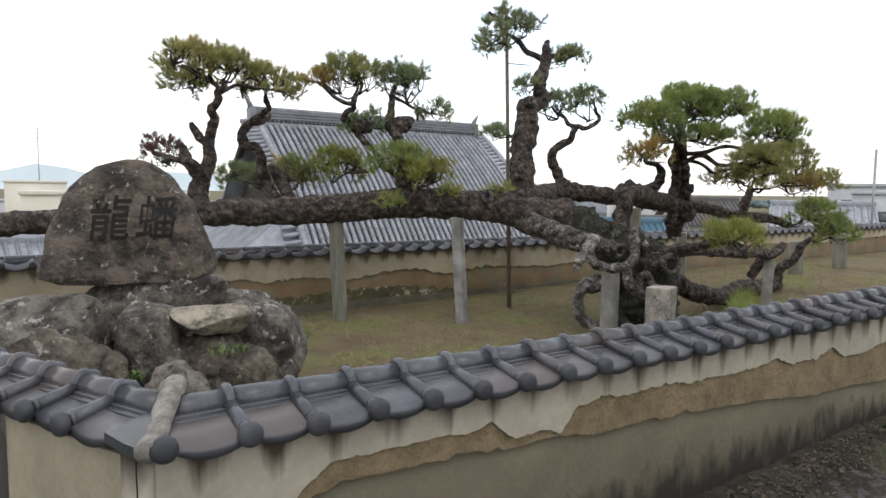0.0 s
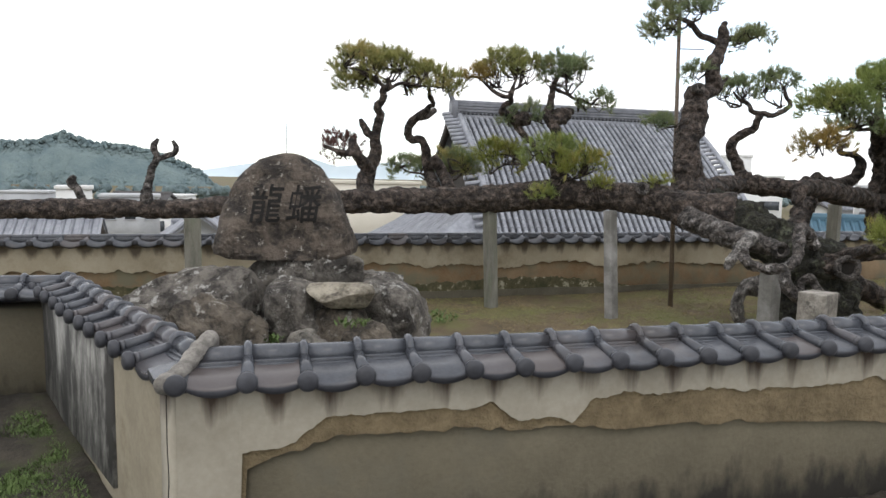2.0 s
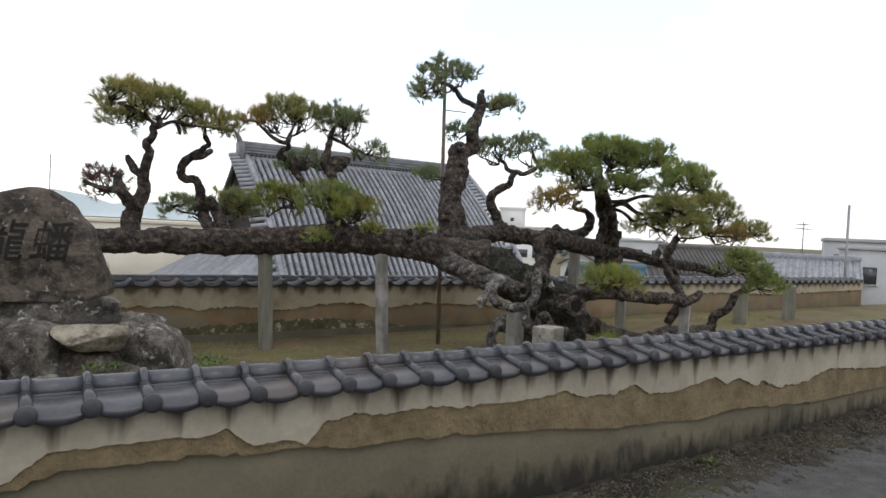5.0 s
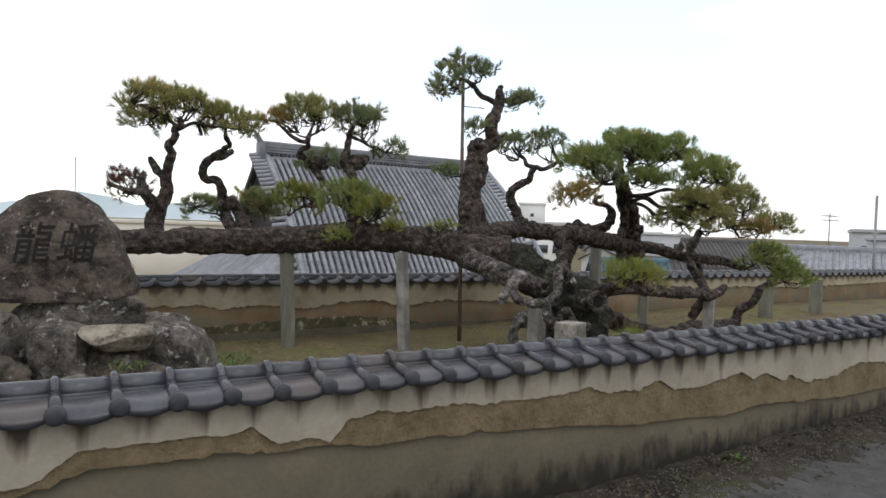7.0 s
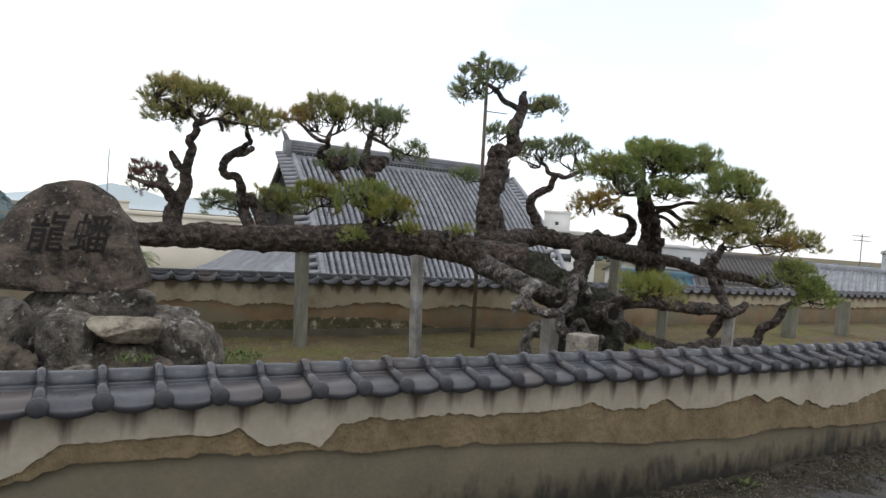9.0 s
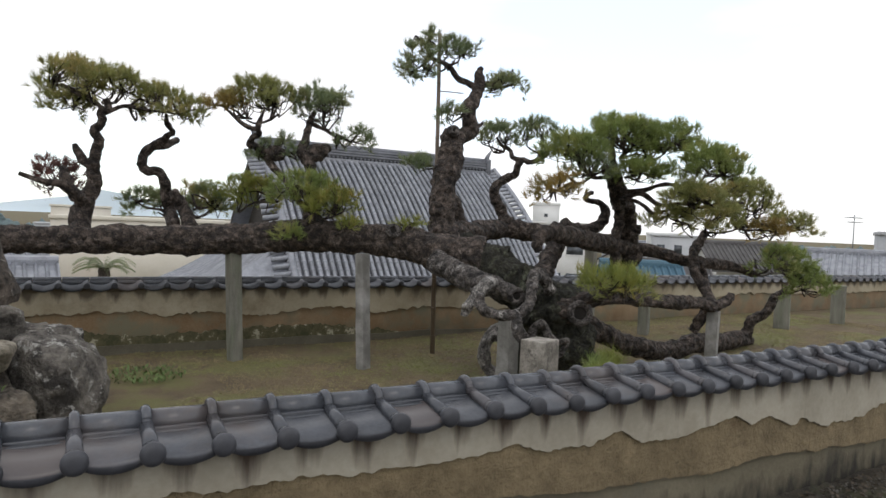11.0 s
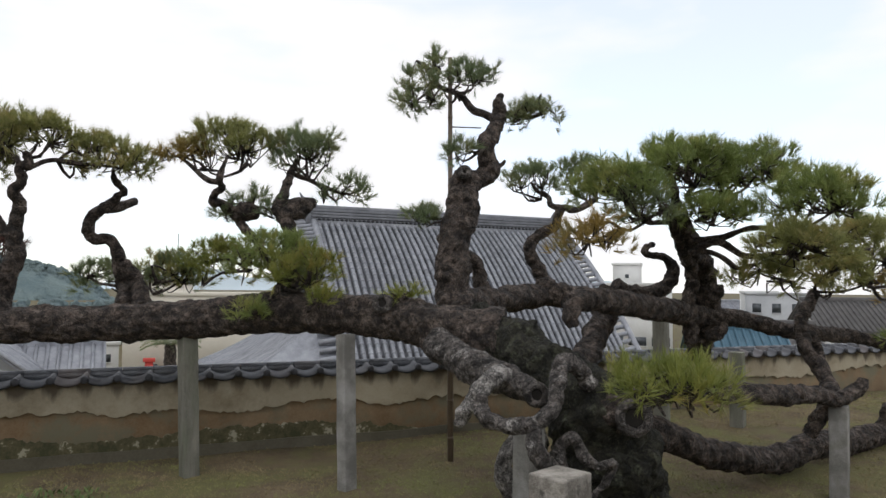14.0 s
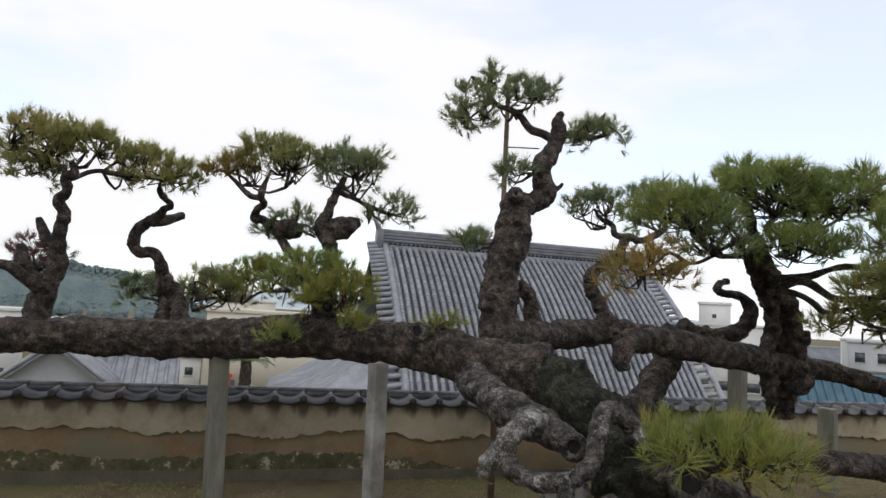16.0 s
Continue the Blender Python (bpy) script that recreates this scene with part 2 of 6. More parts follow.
WOODPOST = mat("weathered_round_post", (0.10, 0.098, 0.076), (0.25, 0.24, 0.20), 3, 0.9, 0.7, 60, stretch=(3, 3, 0.6), c=(0.17, 0.185, 0.13), c_scale=2, c_lo=0.5, c_hi=0.7)
BAMBOO = mat("brown_bamboo", (0.10, 0.072, 0.05), (0.19, 0.145, 0.105), 3, 0.6, 0.2, 50, stretch=(3, 3, 0.5))
ASPHALT = mat("worn_asphalt", (0.052, 0.051, 0.050), (0.125, 0.122, 0.118), 6.0, 1.0, 0.9, 160, c=(0.05, 0.048, 0.042), c_scale=0.8, c_lo=0.5, c_hi=0.7)
SOIL = mat("bare_soil", (0.018, 0.015, 0.010), (0.06, 0.05, 0.036), 3.5, 0.98, 0.9, 45, c=(0.055, 0.06, 0.025), c_scale=1.8, c_lo=0.52, c_hi=0.66, bump_dist=0.03, grain=0.09)
LAWN = mat("dry_autumn_lawn", (0.078, 0.056, 0.03), (0.155, 0.115, 0.063), 2.2, 0.98, 0.9, 55, c=(0.125, 0.118, 0.042), c_scale=0.9, c_lo=0.46, c_hi=0.58, bump_dist=0.03)
# Distance haze is put into the hill and mountain colours, pale and bluish.
HILL_HAZE = mat("wooded_hill", (0.13, 0.185, 0.20), (0.21, 0.27, 0.265), 0.12, 1.0, 1.0, 0.9, bump_dist=3.0)
FARHILL_HAZE = mat("hazy_mountain", (0.58, 0.68, 0.74), (0.62, 0.71, 0.76), 0.01, 1.0, 0.0, 0.05)
GRASS = mat("short_dry_grass", (0.19, 0.15, 0.075), (0.34, 0.27, 0.14), 1.4, 0.9, 0.0, 30, c=(0.24, 0.25, 0.085), c_scale=0.75, c_lo=0.46, c_hi=0.58)
WEED = mat("green_weed", (0.06, 0.10, 0.026), (0.14, 0.20, 0.06), 6, 0.8, 0.0)
PEBBLE = mat("pale_grit", (0.07, 0.065, 0.055), (0.24, 0.225, 0.20), 8, 0.9, 0.2)


def needles(name, a, b, tip):
    """Foliage lets some light through."""
    m = mat(name, a, b, 3.2, 0.5, 0.0, 25, c=tip, c_scale=2.6, c_lo=0.5, c_hi=0.66)
    n, l = m.node_tree.nodes, m.node_tree.links
    bsdf, out = n["Principled BSDF"], n["Material Output"]
    tr, mx = n.new("ShaderNodeBsdfTranslucent"), n.new("ShaderNodeMixShader")
    l.new(bsdf.inputs["Base Color"].links[0].from_socket, tr.inputs["Color"])
    mx.inputs[0].default_value = 0.4
    l.new(bsdf.outputs[0], mx.inputs[1])
    l.new(tr.outputs[0], mx.inputs[2])
    l.new(mx.outputs[0], out.inputs["Surface"])
    return m


N_GREEN = needles("green_pine_needles", (0.15, 0.20, 0.06), (0.30, 0.36, 0.11), (0.37, 0.36, 0.11))
N_OLIVE = needles("olive_pine_needles", (0.18, 0.20, 0.065), (0.36, 0.36, 0.13), (0.44, 0.36, 0.14))
N_DARK = needles("grey_green_pine_needles", (0.13, 0.175, 0.09), (0.26, 0.31, 0.15), (0.32, 0.31, 0.15))
N_BRIGHT = needles("yellow_green_pine_needles", (0.15, 0.19, 0.04), (0.30, 0.31, 0.075), (0.35, 0.28, 0.08))
N_GOLD = needles("golden_pine_needles", (0.25, 0.18, 0.055), (0.40, 0.28, 0.085), (0.22, 0.21, 0.08))
N_RED = needles("rust_red_dead_needles", (0.10, 0.045, 0.04), (0.20, 0.085, 0.07), (0.13, 0.09, 0.07))


# ---- mesh helpers ----
def from_bm(name, bm, material, smooth=True):
    me = bpy.data.meshes.new(name)
    bm.normal_update()
    bm.to_mesh(me)
    bm.free()
    if material:
        me.materials.append(material)
    if smooth:
        for p in me.polygons:
            p.use_smooth = True
    return me


def part(name, bm, material, parent=None, label="", smooth=True, kind=""):
    me = bm if isinstance(bm, bpy.types.Mesh) else from_bm(name, bm, material, smooth)
    if isinstance(bm, bpy.types.Mesh) and material and not me.materials:
        me.materials.append(material)
    ob = new(name, me)
    if parent is not None:
        ob.parent = parent
    return tagged(ob, label, kind=kind)


def thing(name, label, category, group="", at=(0, 0, 0), kind=""):
    ob = new(name)
    ob.empty_display_size = 0.1
    ob.location = at
    return tagged(ob, label, category, group, kind)


def raw(name, verts, faces, material, smooth=False):
    me = bpy.data.meshes.new(name)
    me.from_pydata(verts, [], faces)
    me.materials.append(material)
    if smooth:
        for p in me.polygons:
            p.use_smooth = True
    return me


def box(bm, lo, hi, bevel=0.0):
    m = Matrix.LocRotScale(((lo[0] + hi[0]) / 2, (lo[1] + hi[1]) / 2, (lo[2] + hi[2]) / 2), None,
                           (hi[0] - lo[0], hi[1] - lo[1], hi[2] - lo[2]))
    made = bmesh.ops.create_cube(bm, size=1, matrix=m)
    if bevel:
        edges = list({e for v in made["verts"] for e in v.link_edges})
        bmesh.ops.bevel(bm, geom=edges, offset=bevel, segments=2, affect="EDGES", profile=0.5)
    return bm


def spline(pts, step):
    """Smooth run through (x, y, z, r) points."""
    p = [np.array(q, float) for q in pts]
    p = [2 * p[0] - p[1]] + p + [2 * p[-1] - p[-2]]
    out = []
    for i in range(1, len(p) - 2):
        a, b, c, d = p[i - 1:i + 3]
        n = max(1, int(np.linalg.norm((c - b)[:3]) / step))
        for k in range(n):
            t = k / n
            out.append(0.5 * (2 * b + (c - a) * t + (2 * a - 5 * b + 4 * c - d) * t * t + (3 * b - a - 3 * c + d) * t ** 3))
    out.append(p[-2])
    return out


def tube(bm, pts, seg=10, step=0.06, rough=0.16, freq=5.0, wander=0.0, plates=0.0):
    """A gnarled tapering limb through (x, y, z, r) points, closed at both ends."""
    run = spline(pts, step)
    rings, side = [], None
    for i, q in enumerate(run):
        a, b = run[max(0, i - 1)], run[min(len(run) - 1, i + 1)]
        way = Vector(b[:3] - a[:3])
        if way.length < 1e-6:
            way = Vector((0, 0, 1))
        way.normalize()
        if side is None:
            side = way.orthogonal().normalized()
        side = (side - way * side.dot(way)).normalized()
        up = way.cross(side)
        mid = Vector(q[:3])
        if wander:
            mid += noise.noise_vector(mid * 2.7) * wander
        r = max(q[3], 0.003)
        ring = []
        for k in range(seg):
            ang = 2 * math.pi * k / seg
            d = side * math.cos(ang) + up * math.sin(ang)
            pos = mid + d * r
            lump = noise.noise(pos * freq) * rough + noise.noise(pos * freq * 3.1) * rough * 0.5
            if plates:
                lump += plates / r * (abs(noise.noise(pos * 9)) * 1.6 + abs(noise.noise(pos * 21)) - 0.5)
            ring.append(bm.verts.new(mid + d * r * (1 + lump)))
        rings.append(ring)
    for a, b in zip(rings, rings[1:]):
        for k in range(seg):
            bm.faces.new((a[k], a[(k + 1) % seg], b[(k + 1) % seg], b[k]))
    bm.faces.new(list(reversed(rings[0])))
    bm.faces.new(rings[-1])
    return bm


def rod(bm, a, b, r, seg=10, r2=None):
    a, b = Vector(a), Vector(b)
    m = Matrix.Translation((a + b) / 2) @ (b - a).to_track_quat("Z", "Y").to_matrix().to_4x4()
    bmesh.ops.create_cone(bm, cap_ends=True, segments=seg, radius1=r, radius2=r if r2 is None else r2, depth=(b - a).length, matrix=m)
    return bm


def rock(size, seed, sub=4, jag=0.22, flat_top=False, cuts=7):
    """A broken boulder: a sphere cut by planes and roughened, centred on its middle."""
    rng = random.Random(seed)
    bm = bmesh.new()
    bmesh.ops.create_icosphere(bm, subdivisions=sub, radius=1.0)
    planes = []
    for _ in range(cuts):
        d = Vector((rng.uniform(-1, 1), rng.uniform(-1, 1), rng.uniform(-0.7, 1))).normalized()
        planes.append((d, rng.uniform(0.5, 0.76)))
    if flat_top:
        planes.append((Vector((0.05, -0.12, 1)).normalized(), 0.5))
    off = Vector((seed * 3.1, seed * 1.7, seed * 0.9))
    for v in bm.verts:
        p = v.co.copy()
        p *= 0.88 / (abs(p.x) ** 4 + abs(p.y) ** 4 + abs(p.z) ** 4) ** 0.25
        for d, h in planes:
            over = p.dot(d) - h
            if over > 0:
                p -= d * over * 0.98
        p *= 1 + jag * 0.5 * noise.noise(p * 1.6 + off) + jag * 0.28 * noise.noise(p * 5 + off) + jag * 0.16 * noise.noise(p * 12 + off) + jag * 0.10 * noise.noise(p * 26 + off)
        v.co = Vector((p.x * size[0], p.y * size[1], p.z * size[2]))
    return bm


# ---- ground ----
def ground_z(x, y):
    front = 0.03 * min(max(x - 3.7, -1), 7)
    garden = -0.13 + 0.02 * max(0.0, min(x, 14) - 6)
    left = 0.2 * min(max((y - 2.6) / 2.2, 0), 1)
    if y > 9.75:
        return -0.2 - min((y - 9.75) * 0.3, 4.6)
    k = min(max((y - 2.25) / 0.4, 0), 1)
    z = front * (1 - k) + garden * k
    edge = 0.37 - (y - 2.2) * 0.469
    if x < edge + 0.25 and y < 5.2:
        kk = min(max((edge + 0.25 - x) / 0.25, 0), 1)
        z = z * (1 - kk) + left * kk
    return z


def ground_sheet():
    xs = sorted(set([-3000, -1200, -500, -200, -90, -40, -20] + [round(-12 + 0.25 * i, 3) for i in range(137)] + [26, 32, 45, 70, 120, 250, 600, 1500, 3000]))
    ys = sorted(set([-3000, -900, -200, -60, -20, -8] + [round(-4 + 0.2 * i, 3) for i in range(80)] + [13, 15, 18, 24, 35, 60, 120, 300, 900, 3000]))
    verts, faces = [], []
    for y in ys:
        for x in xs:
            bumpy = 0.02 * noise.noise(Vector((x * 1.3, y * 1.3, 0))) + 0.008 * noise.noise(Vector((x * 5, y * 5, 0)))
            verts.append((x, y, ground_z(x, y) + bumpy))
    w = len(xs)
    for j in range(len(ys) - 1):
        for i in range(w - 1):
            a = j * w + i
            faces.append((a, a + 1, a + w + 1, a + w))
    return raw("ground", verts, faces, LAWN, True)


tagged(part("ground", ground_sheet(), LAWN), "dry brown garden lawn and earth running to the horizon", "ground", kind="structure")


def strip_sheet(name, x0, x1, y_of0, y_of1, lift, material, dx=0.25, ny=10, amp=0.012, crumbs=0.0):
    verts, faces = [], []
    n = int((x1 - x0) / dx)
    for i in range(n + 1):
        x = x0 + (x1 - x0) * i / n
        a, b = y_of0(x), y_of1(x)
        for j in range(ny + 1):
            y = a + (b - a) * j / ny
            z = ground_z(x, min(y, 2.24)) + lift + amp * noise.noise(Vector((x * 3, y * 3, 2))) + crumbs * (noise.noise(Vector((x * 13, y * 13, 6))) + 0.6 * noise.noise(Vector((x * 31, y * 31, 8))) - 1.1 * (1 - j / ny) ** 2)
            verts.append((x, y, z))
    for i in range(n):
        for j in range(ny):
            a = i * (ny + 1) + j
            faces.append((a, a + ny + 1, a + ny + 2, a + 1))
    return raw(name, verts, faces, material, True)


def side_verge():
    verts, faces = [], []
    nx, ny = 60, 30
    for j in range(ny + 1):
        y = 1.7 + 3.0 * j / ny
        edge = 0.40 - max(0, y - 2.2) * 0.469 + 0.05
        for i in range(nx + 1):
            x = -6 + (edge + 6) * i / nx
            verts.append((x, y, ground_z(x, y) + 0.035 + 0.03 * noise.noise(Vector((x * 4, y * 4, 9))) + 0.012 * noise.noise(Vector((x * 14, y * 14, 9)))))
    for j in range(ny):
        for i in range(nx):
            a = j * (nx + 1) + i
            faces.append((a, a + 1, a + nx + 2, a + nx + 1))
    return raw("side_verge", verts, faces, SOIL, True)


tagged(part("side_verge", side_verge(), SOIL), "dark loose soil with patchy grass beside the lane", "verge", kind="structure")


def ragged(x, base, amp, seed):
    return base + amp * (noise.noise(Vector((x * 0.9, seed, 0))) + 0.5 * noise.noise(Vector((x * 3.3, seed, 4))))


tagged(part("road", strip_sheet("road", -14, 24, lambda x: -7.0, lambda x: ragged(x, 1.90, 0.10, 1), 0.035, ASPHALT, 0.2, 24, 0.004), ASPHALT),
       "worn grey asphalt lane along the mud wall", "road", kind="structure")
tagged(part("soil_verge", strip_sheet("soil_verge", 0.1, 24, lambda x: ragged(x, 1.52, 0.10, 1), lambda x: 2.26, 0.050, SOIL, 0.035, 24, 0.02, 0.026), SOIL),
       "dark crumbly soil verge at the wall foot", "verge", kind="structure")

# ---- walls ----
FACE, BAY = 2.20, 0.2375


def edge_at(keys, x, seed, amp=0.02):
    """Height of a ragged plaster edge, from a few (x, z) turning points."""
    z = keys[-1][1]
    for (xa, za), (xb, zb) in zip(keys, keys[1:]):
        if xa <= x <= xb:
            z = za + (zb - za) * (x - xa) / (xb - xa)
            break
    if x < keys[0][0]:
        z = keys[0][1]
    return z + amp * noise.noise(Vector((x * 6, seed, 0))) + amp * 0.7 * noise.noise(Vector((x * 19, seed, 3))) + amp * 0.4 * noise.noise(Vector((x * 55, seed, 5)))


def coat(name, x0, x1, bottom, top, y_front, y_back, material, parent, label, dx=0.02):
    """A coat of plaster with a ragged, thick lower edge; bottom and top are heights along x."""
    n = int((x1 - x0) / dx)
    verts, faces = [], []
    for i in range(n + 1):
        x = x0 + (x1 - x0) * i / n
        b, t = bottom(x), top(x)
        lean = 0.006 * noise.noise(Vector((x * 1.1, 7, 1)))
        verts += [(x, y_back, b), (x, y_front + lean, b + 0.004), (x, y_front + lean, b + (t - b) * 0.5), (x, y_front, t), (x, y_back, t)]
    for i in range(n):
        a = i * 5
        for k in range(4):
            faces.append((a + k, a + 5 + k, a + 6 + k, a + 1 + k))
    return part(name, raw(name, verts, faces, material), material, parent, label)


UPPER = [(0.37, -0.1), (0.60, -0.1), (0.62, 0.44), (0.60, 0.56), (0.63, 0.635), (0.84, 0.655), (0.99, 0.765), (1.15, 0.76), (1.53, 0.757), (1.72, 0.76),
         (1.82, 0.68), (1.97, 0.685), (2.06, 0.67), (2.13, 0.635), (2.17, 0.69), (2.23, 0.75), (2.38, 0.76), (2.96, 0.75), (3.1, 0.735), (3.6, 0.725), (3.93, 0.75),
         (4.1, 0.70), (4.34, 0.69), (4.61, 0.735), (4.79, 0.655), (5.03, 0.645), (5.3, 0.68), (5.54, 0.72), (5.68, 0.65), (5.83, 0.69), (6.1, 0.60), (6.2, 0.64),
         (6.44, 0.555), (6.77, 0.56), (7.3, 0.66), (8.2, 0.60), (9.5, 0.66), (11, 0.58), (13, 0.64), (24, 0.6)]
LOWER = [(0.37, -0.1), (0.61, -0.1), (0.64, 0.55), (0.86, 0.62), (1.03, 0.67), (1.27, 0.66), (1.67, 0.645), (1.85, 0.62), (2.09, 0.63), (2.33, 0.585), (2.87, 0.575), (3.4, 0.535),
         (3.8, 0.51), (4.47, 0.435), (5.0, 0.42), (5.38, 0.385), (5.8, 0.43), (6.4, 0.395), (7.04, 0.36), (9, 0.40), (12, 0.36), (24, 0.38)]

X_END = 23.4


def front_wall():
    w = thing("wall_front", "low mud wall with peeling cream plaster over brown clay, tiled coping", "wall", kind="structure")
    bm = bmesh.new()
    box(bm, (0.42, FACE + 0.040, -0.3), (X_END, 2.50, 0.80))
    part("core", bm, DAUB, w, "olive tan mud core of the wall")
    coat("clay_coat", 0.42, X_END, lambda x: edge_at(LOWER, x, 5, 0.018), lambda x: 0.90, FACE + 0.010, FACE + 0.044, CLAY, w, "rough exposed brown clay coat", 0.025)
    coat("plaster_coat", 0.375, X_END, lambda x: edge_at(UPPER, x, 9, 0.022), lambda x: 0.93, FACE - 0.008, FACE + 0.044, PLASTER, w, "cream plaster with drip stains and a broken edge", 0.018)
    return w


wall_front = front_wall()


def pan_mesh(bay, length, drop, sag, name="pan_tile"):
    """A dished tile running from the ridge (y 0) down to the eave (y -length), with a deep curved lip."""
    verts, faces = [], []
    nu = 10
    rows = [(0.0, 0.0, 0.0, 0.7), (-length * 0.5, -drop * 0.45, 0.0, 0.9), (-length, -drop, 0.0, 1.0), (-length - 0.005, -drop - 0.007, 0.3, 1.0),
            (-length - 0.005, -drop - 0.020, 1.0, 1.0), (-length + 0.03, -drop - 0.024, 1.0, 1.0)]
    for y, z, lip, dip in rows:
        for i in range(nu + 1):
            u = 2 * i / nu - 1
            verts.append((u * bay / 2, y, z - (sag * dip + lip * 0.021) * (1 - u * u)))
    for r in range(len(rows) - 1):
        for i in range(nu):
            a = r * (nu + 1) + i
            faces.append((a, a + nu + 1, a + nu + 2, a + 1))
    me = raw(name, verts, faces, TILE, True)
    # Lip faces take the dark end tile, eave shadow included in that colour.
    me.materials.append(TILE_CAP_LIP_SHADE)
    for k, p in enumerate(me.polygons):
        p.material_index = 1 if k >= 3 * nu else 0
    return me


def rib_mesh(length, drop, r, collar_r, ridge_y=0.03, ridge_up=0.010):
    """A round tile down the slope, with a slim collar that climbs over the ridge."""
    bm = bmesh.new()
    rod(bm, (0, 0.01, 0.012), (0, -length + 0.01, -drop + 0.010), r, 14, r * 1.06)
    rod(bm, (0, -length + 0.035, -drop + 0.014), (0, -length + 0.01, -drop + 0.010), r * 1.12, 14)
    arc = [math.pi * (-0.06 + 0.14 * k) for k in range(9)]
    tube(bm, [(0, ridge_y - math.cos(a) * collar_r, ridge_up + math.sin(a) * collar_r, 0.019) for a in arc], 10, 0.012, 0.0)
    return from_bm("round_tile", bm, TILE)


def cap_mesh(r, name="tile_end"):
    bm = bmesh.new()
    prof = [(0.0, r * 0.8), (-0.008, r), (-0.026, r), (-0.036, r * 0.86), (-0.042, r * 0.55), (-0.044, 0.0)]
    seg, rings = 16, []
    for y, rr in prof[:-1]:
        rings.append([bm.verts.new((rr * math.cos(2 * math.pi * k / seg), y, rr * math.sin(2 * math.pi * k / seg))) for k in range(seg)])
    for a, b in zip(rings, rings[1:]):
        for k in range(seg):
            bm.faces.new((a[k], a[(k + 1) % seg], b[(k + 1) % seg], b[k]))
    bm.faces.new(list(reversed(rings[0])))
    bm.faces.new(rings[-1])
    return from_bm(name, bm, TILE_CAP_LIP_SHADE)


def ridge_mesh(bay, r):
    """A half-round ridge tile on two thin projecting courses."""
    bm = bmesh.new()
    m = Matrix.Rotation(math.pi / 2, 4, "Y")
    bmesh.ops.create_cone(bm, cap_ends=True, segments=24, radius1=r * 0.86, radius2=r * 0.83, depth=bay * 0.985, matrix=Matrix.Translation((0, 0, 0.011)) @ m)
    box(bm, (-bay * 0.493, -r * 1.08, -0.055), (bay * 0.493, r * 1.08, 0.006), 0.004)
    box(bm, (-bay * 0.49, -r * 1.42, -0.055), (bay * 0.49, r * 1.42, -0.006), 0.004)
    return from_bm("ridge_tile", bm, TILE)


LEN, DROP, CAP_R = 0.225, 0.036, 0.043
M_PAN, M_RIB, M_CAP, M_RIDGE = pan_mesh(BAY, LEN, DROP, 0.015), rib_mesh(LEN, DROP, 0.0265, 0.049), cap_mesh(CAP_R), ridge_mesh(BAY, 0.058)


def put(name, me, parent, m):
    ob = new(name, me)
    ob.parent = parent
    ob.matrix_basis = m
    return ob


def coping(w, start, angle, bays, ridge_z, first=0, sides=(0, 1), skip_first=False, reach=1.0):
    """Tiles over a wall: bays from the start point along the angle (degrees)."""
    base = Matrix.Translation(start) @ Matrix.Rotation(radians(angle), 4, "Z")
    rng = random.Random(int(angle * 7) + bays)
    short = Matrix.Scale(reach, 4, (0, 1, 0))
    for i in range(bays):
        s = (i + 0.5) * BAY
        wob = Matrix.Translation((0, rng.uniform(-0.004, 0.004), rng.uniform(-0.004, 0.004))) @ Matrix.Rotation(rng.uniform(-0.012, 0.012), 4, "X")
        put("ridge_tile", M_RIDGE, w, base @ Matrix.Translation((s, 0, ridge_z + 0.002)) @ wob)
        for side in sides:
            flip = Matrix.Rotation(math.pi * side, 4, "Z") @ Matrix.Rotation(0.62 * side, 4, "X")
            put("pan_tile", M_PAN, w, base @ Matrix.Translation((s, 0, ridge_z + 0.008)) @ flip @ wob @ Matrix.Translation((0, -0.03 * reach, 0)) @ short)
            if i == 0 and skip_first:
                continue
            at_rib = base @ Matrix.Translation((i * BAY, 0, ridge_z + 0.003)) @ flip @ wob @ Matrix.Translation((0, -0.03, 0))
            put("round_tile", M_RIB, w, at_rib @ short)
            put("tile_end", M_CAP, w, at_rib @ Matrix.Translation((0, -LEN * reach, -DROP + 0.008)))


RIDGE_Y, RIDGE_Z = 2.375, 0.984
coping(wall_front, (0.415, RIDGE_Y, 0), 0, 97, RIDGE_Z, skip_first=True)

# bed of clay under the coping tiles
bm = bmesh.new()
box(bm, (0.42, 2.24, 0.79), (X_END, 2.42, 0.95))
part("tile_bed", bm, CLAY, wall_front)

SIDE_ANGLE = math.degrees(math.atan2(2.26, -1.06))


